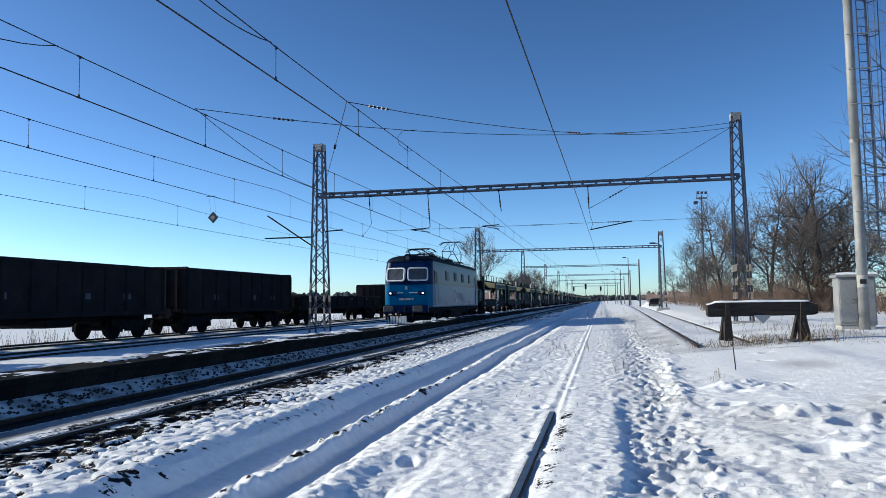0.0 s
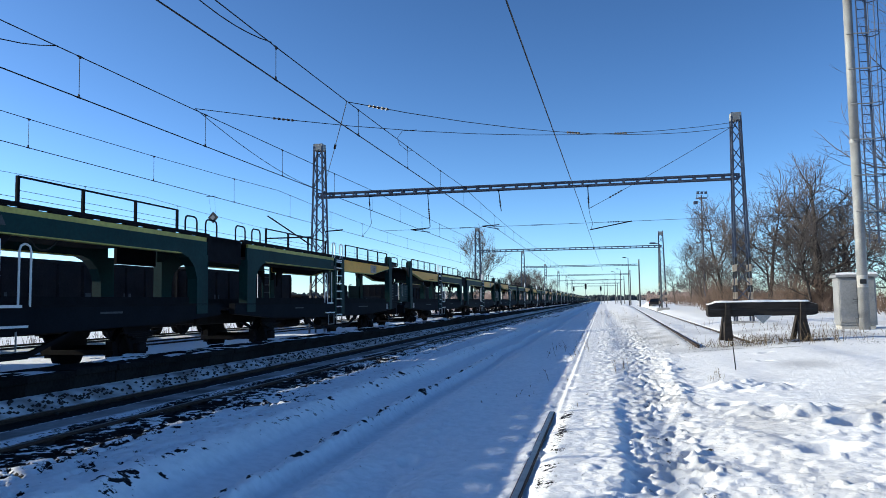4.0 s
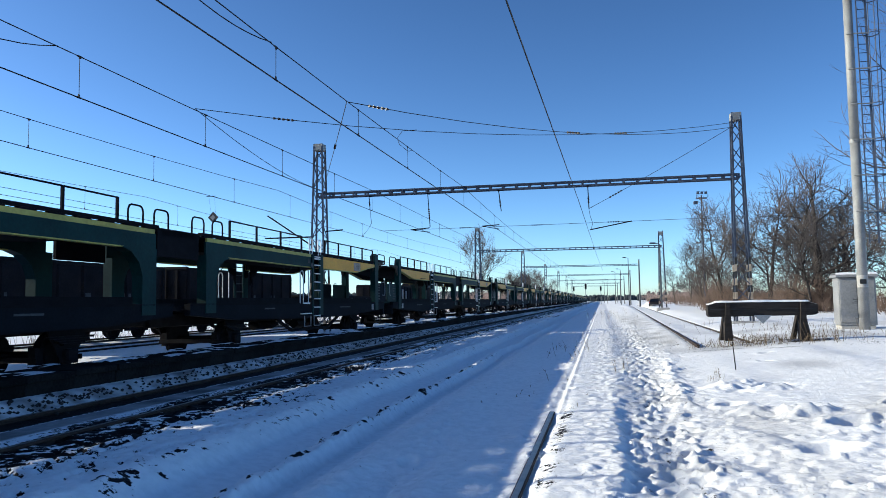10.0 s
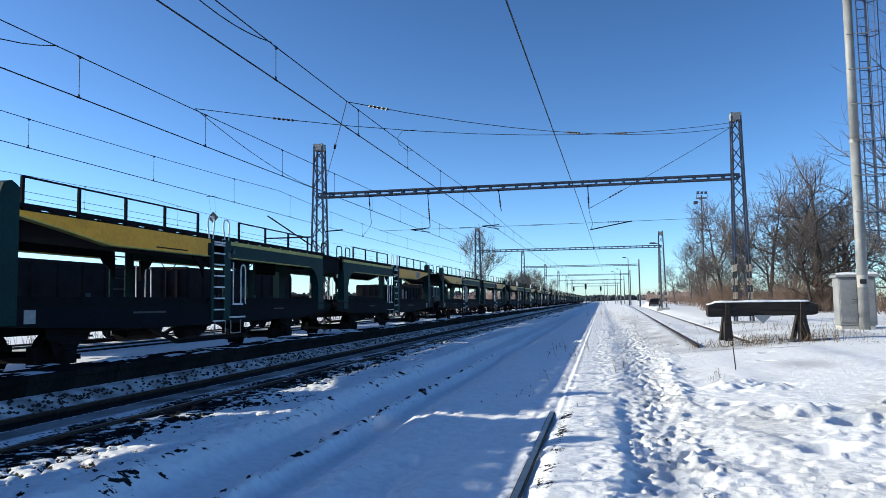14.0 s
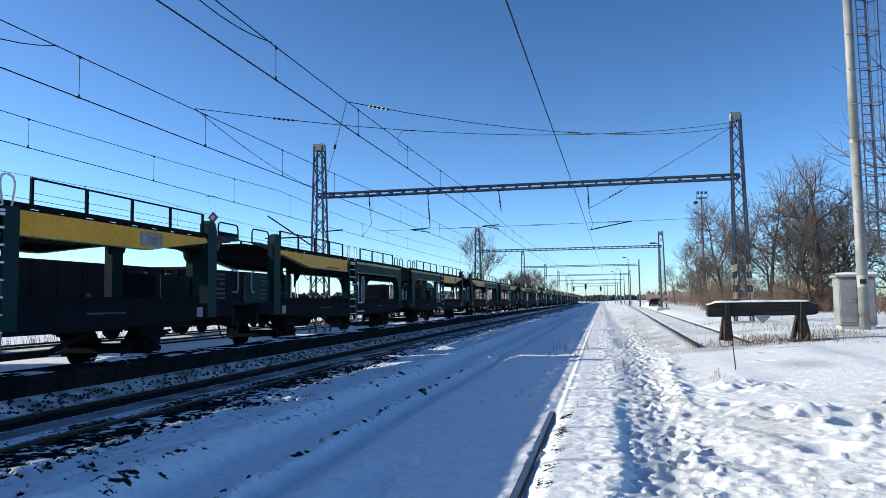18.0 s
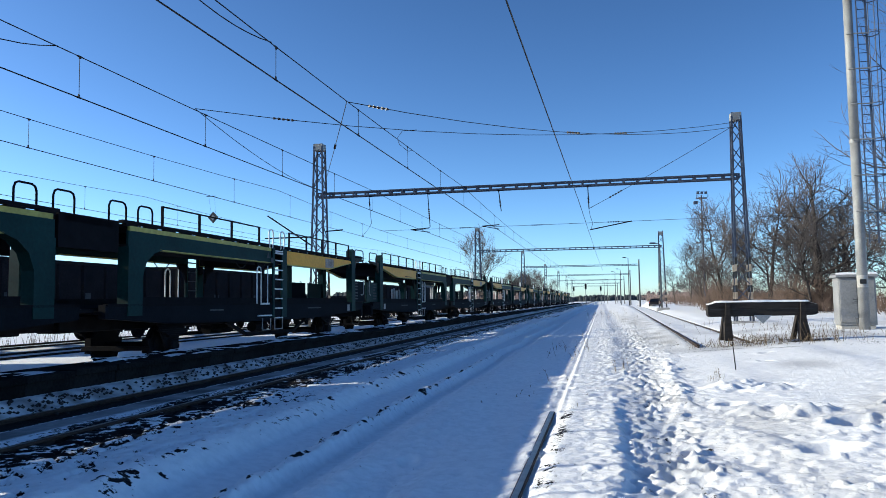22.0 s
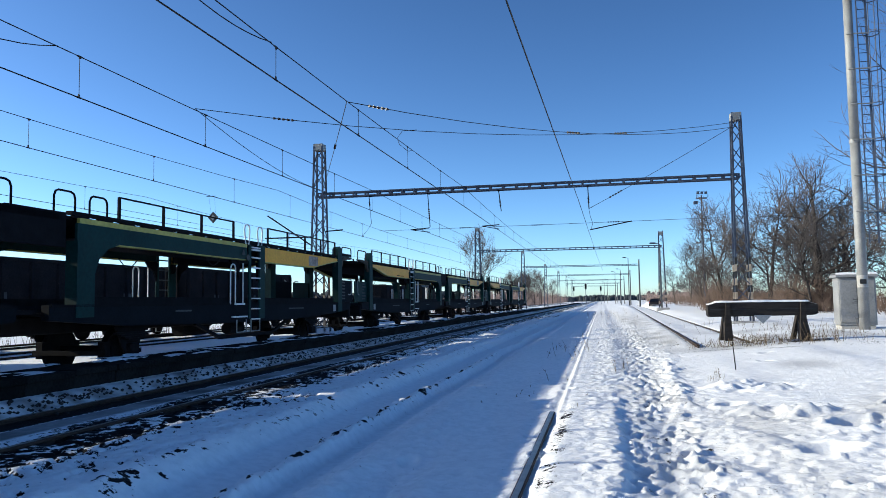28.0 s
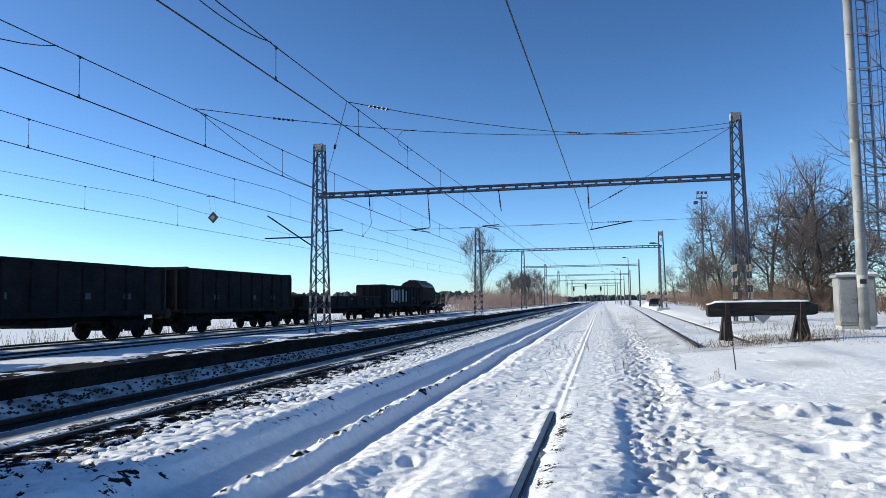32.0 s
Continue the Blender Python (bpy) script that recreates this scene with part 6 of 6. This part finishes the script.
def build_tree(seed, height, girth, lean=(0, 0), depth=4, spread=0.75, bare=0.22, up=0.05):
    rng = random.Random(seed)
    g, tw = Geo(), Geo()
    p, d, r = Vector((0, 0, -0.3)), Vector((lean[0], lean[1], 1)).normalized(), girth
    n = 7
    for k in range(n):
        d = (d + Vector((rng.gauss(0, 0.06), rng.gauss(0, 0.06), 0.05))).normalized()
        q = p + d * height * 0.62 / n
        g.rod(p, q, r, 8, r * 0.88)
        p, r = q, r * 0.88
        if (k + 1) / n > bare:
            for _ in range(1 + (rng.random() < 0.55)):
                a = rng.uniform(0, math.tau)
                nd = Vector((math.cos(a) * spread, math.sin(a) * spread, rng.uniform(0.35, 0.8))).normalized()
                branch(g, tw, rng, p, nd, height * rng.uniform(0.20, 0.30), r * 0.55, depth - 1, spread, up)
    branch(g, tw, rng, p, d, height * 0.24, r * 0.8, depth - 1, spread * 0.8, up)
    return g, tw


def tree_thing(label, seed, height, girth, m, **kw):
    t = thing("tree", label, "tree", m, "bare trees")
    g, tw = build_tree(seed, height, girth, **kw)
    tr = part("trunk", g, BARK, t)
    part("crown", tw, TWIG, t, "fine bare twigs")
    return t


BARE = "leafless winter tree with fine bare branches beyond the snow"
kinds = [tree_thing(BARE, 41, 8.6, 0.15, pose(9.3, 60, 0.5), spread=0.85, up=0.05, bare=0.12, lean=(-0.1, 0)), tree_thing(BARE, 42, 9.6, 0.19, pose(11.6, 56, 0.5), spread=0.8, up=0.05, lean=(0.1, 0)), tree_thing(BARE, 43, 9.0, 0.15, pose(14.6, 62, 0.5), spread=0.75, up=0.06, bare=0.15), tree_thing(BARE, 44, 9.8, 0.33, pose(14.0, 52, 0.5), spread=0.9, up=0.04)]
rng = random.Random(21)
for x, y, k, s in ((12.6, 70, 2, 1.0), (13.6, 58, 0, 1.0), (17.2, 58, 3, 0.95), (18.6, 60, 2, 1.05), (19.2, 48, 0, 0.85), (22.5, 62, 3, 0.9), (10.6, 82, 0, 0.9), (15.5, 90, 1, 0.95),
                   (12.5, 112, 2, 0.75), (16.0, 124, 0, 0.8), (14.0, 150, 1, 0.8), (19.0, 165, 2, 0.9), (24.5, 50, 2, 1.0), (17.2, 44, 2, 0.8), (21.0, 42, 1, 0.85), (9.6, 70, 0, 0.72), (12.6, 49, 2, 0.72)):
    copy_thing(kinds[k], Matrix.LocRotScale((x, y, 0.5), Euler((0, 0, rng.uniform(0, 6.28))), None)).scale = (s, s, s * rng.uniform(0.84, 0.96))
TWIG_MIN = 0.006
near_tree = tree_thing("large leafless tree whose boughs reach out beside the lighting tower", 52, 13.0, 0.24, pose(12.9, 27.8, 0.4), lean=(-0.03, 0), spread=0.95, bare=0.10, up=0.03)
TWIG_MIN = 0.022
birch = tree_thing("lone leafless birch on the far side of the tracks", 61, 14.6, 0.19, pose(-22.9, 143, -0.3), spread=0.55, bare=0.12, up=0.12)
for x, y, s in ((-27, 255, 0.75), (-30, 270, 0.7), (-29, 300, 0.8), (-33, 320, 0.85), (-26.5, 235, 0.6), (-25.8, 215, 0.62), (-27.5, 228, 0.7), (-24.8, 242, 0.72), (-23.8, 268, 0.85), (-23.0, 290, 0.75), (-27.5, 205, 0.5), (-25.5, 310, 0.8), (-21.5, 330, 0.7)):
    copy_thing(birch, pose(x, y, -0.3, 0, 0, 77 * y)).scale = (s, s, s)


def brush(name, mat, label, patches, seed):
    """Thickets of thin upright stems; patches: x0, x1, y0, y1, height, count."""
    rng = random.Random(seed)
    g = Geo()
    for x0, x1, y0, y1, h, n in patches:
        thick = 0.010 + 0.00012 * y0
        for _ in range(n):
            x, y = rng.uniform(x0, x1), rng.uniform(y0, y1)
            hh = h * rng.uniform(0.35, 1.05) * (0.55 + 0.9 * float(rough(x, y, 3.5, 51)))
            z = 0.25 if x > 0 else -0.4
            d = Vector((rng.gauss(0, 0.30), rng.gauss(0, 0.30), 1)).normalized()
            p = Vector((x, y, z))
            q = p + d * hh * 0.55
            g.rod(p, q, thick, 3, thick * 0.8)
            for _ in range(4):
                e = (d + Vector((rng.gauss(0, 0.55), rng.gauss(0, 0.55), 0.0))).normalized()
                g.rod(p.lerp(q, rng.uniform(0.5, 1.0)), p.lerp(q, 1.0) + e * hh * rng.uniform(0.2, 0.45), thick * 0.7, 3, thick * 0.35)
    return tagged(part(name, g, mat), label, "brush", kind="stuff")


brush("brown_brush", BRUSH, "dense brown leafless undergrowth beneath the trees", ((9.2, 20, 46, 56, 1.5, 600), (8.6, 26, 56, 74, 2.0, 900), (11.2, 14.6, 50, 54, 4.4, 330), (8.2, 11.0, 58, 66, 2.6, 260), (10, 30, 74, 110, 2.6, 900), (11, 34, 110, 190, 2.6, 900), (13.5, 24, 36, 46, 1.6, 400), (14.5, 24, 29, 38, 1.1, 250)), 71)
brush("reddish_brush", RED_BRUSH, "reddish leafless bushes along the far tracks", ((-31, -25, 165, 330, 6.2, 2000), (-30, -24.8, 130, 165, 3.0, 300), (-30, -25, 95, 130, 1.2, 200), (-36, -22, 330, 500, 7.5, 700), (16, 44, 200, 340, 5.5, 900)), 72)


def woods(name, label, rows, seed):
    rng = random.Random(seed)
    g = Geo()
    for x0, x1, y0, y1, h, n in rows:
        for _ in range(n):
            u = rng.random()
            x, y = x0 + (x1 - x0) * u + rng.gauss(0, 8), y0 + (y1 - y0) * u + rng.gauss(0, 12)
            hh = h * rng.uniform(0.75, 1.15)
            w = hh * rng.uniform(0.20, 0.32)
            z = -0.6
            rings = []
            for k, (zz, ww) in enumerate(((0.02, 0.7), (0.3, 1.0), (0.6, 0.95), (0.85, 0.7), (1.0, 0.3))):
                rings.append([(x + w * ww * rng.uniform(0.65, 1.25) * math.cos(i * 1.047), y + w * ww * rng.uniform(0.65, 1.25) * math.sin(i * 1.047), z + hh * zz * rng.uniform(0.96, 1.04)) for i in range(6)])
            g.loft(rings)
    return tagged(part(name, g, CONIFER), label, "woodland", kind="stuff")


woods("woodland", "dark low woodland on the horizon beyond a snowy field", ((-700, -230, 460, 560, 10, 800), (-230, -95, 500, 560, 9, 420), (-95, -60, 560, 800, 6.5, 160), (-60, -14, 800, 950, 6, 160), (-14, 60, 760, 900, 6.5, 200), (34, 160, 420, 620, 6, 200)), 73)


def weeds(name, label, spots, seed):
    rng = random.Random(seed)
    g = Geo()
    for cx, cy, sx, sy, h, n in spots:
        for _ in range(n):
            x, y = rng.gauss(cx, sx), rng.gauss(cy, sy)
            z = ground_at(x, y) - 0.04
            hh = h * rng.uniform(0.4, 1.1)
            d = Vector((rng.gauss(0, 0.30), rng.gauss(0, 0.30), 1)).normalized()
            p = Vector((x, y, z))
            q = p + d * hh
            g.rod(p, q, 0.0055, 3, 0.003)
            for _ in range(rng.randrange(0, 3)):
                e = (d + Vector((rng.gauss(0, 0.7), rng.gauss(0, 0.7), 0))).normalized()
                m = p.lerp(q, rng.uniform(0.4, 0.9))
                g.rod(m, m + e * hh * 0.3, 0.004, 3, 0.002)
    return tagged(part(name, g, DRY_GRASS), label, "dry grass", kind="stuff")


weeds("dry_grass", "dry brown grass and weed stalks sticking out of the snow", ((3.5, 20.8, 0.6, 0.6, 0.30, 130), (4.6, 20.0, 0.9, 0.5, 0.34, 190), (5.5, 19.9, 0.3, 0.3, 0.65, 14), (1.77, 12.61, 0.10, 0.2, 0.2, 6), (1.89, 13.11, 0.10, 0.2, 0.2, 4), (0.35, 15.0, 0.15, 0.6, 0.3, 7),
                   (-0.9, 21, 0.4, 3.0, 0.30, 26), (-1.2, 12, 0.5, 2.0, 0.12, 12), (7.2, 23.5, 1.0, 1.0, 0.22, 40), (0.3, 60, 0.9, 12, 0.6, 50), (5.6, 30, 1.0, 3, 0.5, 40), (6.0, 26.0, 0.6, 1.2, 0.3, 30)), 74)


def far_weeds():
    rng = random.Random(75)
    g = Geo()
    for _ in range(900):
        x, y = rng.uniform(-27, -23.6), rng.uniform(10, 95)
        p = Vector((x, y, -0.35))
        g.rod(p, p + Vector((rng.gauss(0, 0.12), rng.gauss(0, 0.12), rng.uniform(0.25, 0.8))), 0.012, 3, 0.005)
    tagged(part("dry_reeds", g, DRY_GRASS), "dry stalks in the snow behind the parked wagons", "dry grass", kind="stuff")


far_weeds()


# ---- far things by the path ----
def lamp_post(x, y, h, label, heads=1, name="lamp_post"):
    z = 0.5
    t = thing(name, label, "lamp post", pose(x, y, z), "lamp posts")
    part("pole", Geo().rod((0, 0, -0.4), (0, 0, h), 0.11, 10, 0.06), POST_GREY if heads == 1 else STEEL_BLUE, t)
    if heads == 1:
        part("arm", Geo().rod((0, 0, h), (-0.5, 0, h + 0.12), 0.04), POST_GREY, t)
        part("lamp_head", Geo().box(-1.0, -0.4, -0.14, 0.14, h + 0.05, h + 0.20, 0.03), STEEL_BLUE, t)
    else:
        part("platform", Geo().box(-0.5, 0.5, -0.4, 0.4, h - 0.35, h - 0.30).path([(-0.5, -0.4, h - 0.3), (-0.5, -0.4, h + 0.3), (0.5, -0.4, h + 0.3), (0.5, -0.4, h - 0.3)], 0.02), STEEL_BLUE, t)
        for k in (-0.45, 0.0, 0.45):
            part("floodlight", Geo().box(k * 0.8 - 0.12, k * 0.8 + 0.12, -0.55, -0.35, h + 0.02, h + 0.24, 0.03), STEEL_BLUE, t)
        part("lower_light", Geo().box(-0.75, -0.35, -0.2, 0.2, h - 0.9, h - 0.6, 0.03), STEEL_BLUE, t)
    return t


lamp_post(9.8, 75, 11.0, "tall floodlight mast with several lamps on top", 3, "floodlight_mast")
for x, y, h in ((5.0, 141, 8.6), (3.7, 205, 8.4), (2.0, 262, 8.0), (5.95, 78, 6.5), (4.2, 168, 7.6), (1.2, 320, 8.5)):
    lamp_post(x, y, h, "slim grey lamp post beside the snowy path")


def far_signal(x, y, h):
    t = thing("railway_signal", "small dark railway signal far along the tracks", "signal", pose(x, y, 0), "signals")
    part("post", Geo().rod((0, 0, -0.2), (0, 0, h), 0.07, 8), STEEL_BLUE, t)
    part("signal_head", Geo().box(-0.25, 0.25, -0.1, 0.1, h - 1.2, h + 0.1, 0.04), IRON, t)


for x, y, h in ((-3.9, 190, 5.4), (-0.2, 230, 5.4), (-8.7, 240, 5.6)): far_signal(x, y, h)


def build_car():
    x, y, z = 7.75, 113.5, 0.36
    t = thing("car", "dark parked car beside a heap of snow", "car", pose(x, y, z, 0, 0, -3.9))
    t.scale = (1.0, 1.0, 0.74)
    part("body", Geo().prism([(-2.1, 0.3), (-2.15, 0.75), (-1.9, 0.95), (1.6, 0.98), (2.1, 0.8), (2.15, 0.35)], "x", -0.86, 0.86), CAR_BLACK, t)
    part("cabin", Geo().loft([[(-0.8, -1.7, 0.95), (0.8, -1.7, 0.95), (0.8, 0.9, 0.97), (-0.8, 0.9, 0.97)], [(-0.66, -1.3, 1.45), (0.66, -1.3, 1.45), (0.66, 0.2, 1.48), (-0.66, 0.2, 1.48)]]), DARK_GLASS, t)
    part("roof", Geo().box(-0.66, 0.66, -1.3, 0.2, 1.45, 1.52, 0.02), CAR_BLACK, t)
    for sx in (-0.8, 0.8):
        for sy in (-1.35, 1.35):
            w = part("wheel", Geo().rod((sx - 0.1, sy, 0.32), (sx + 0.1, sy, 0.32), 0.32, 16), RUBBER, t)
            part("rim", Geo().rod((sx - 0.11, sy, 0.32), (sx + 0.11, sy, 0.32), 0.19, 12), STEEL_GREY, w)
        part("tail_light", Geo().box(sx - 0.08, sx + 0.08, -2.17, -2.1, 0.68, 0.85), RED_SIGN, t)


build_car()
build_ballast()
build_platform_edge()
motions()
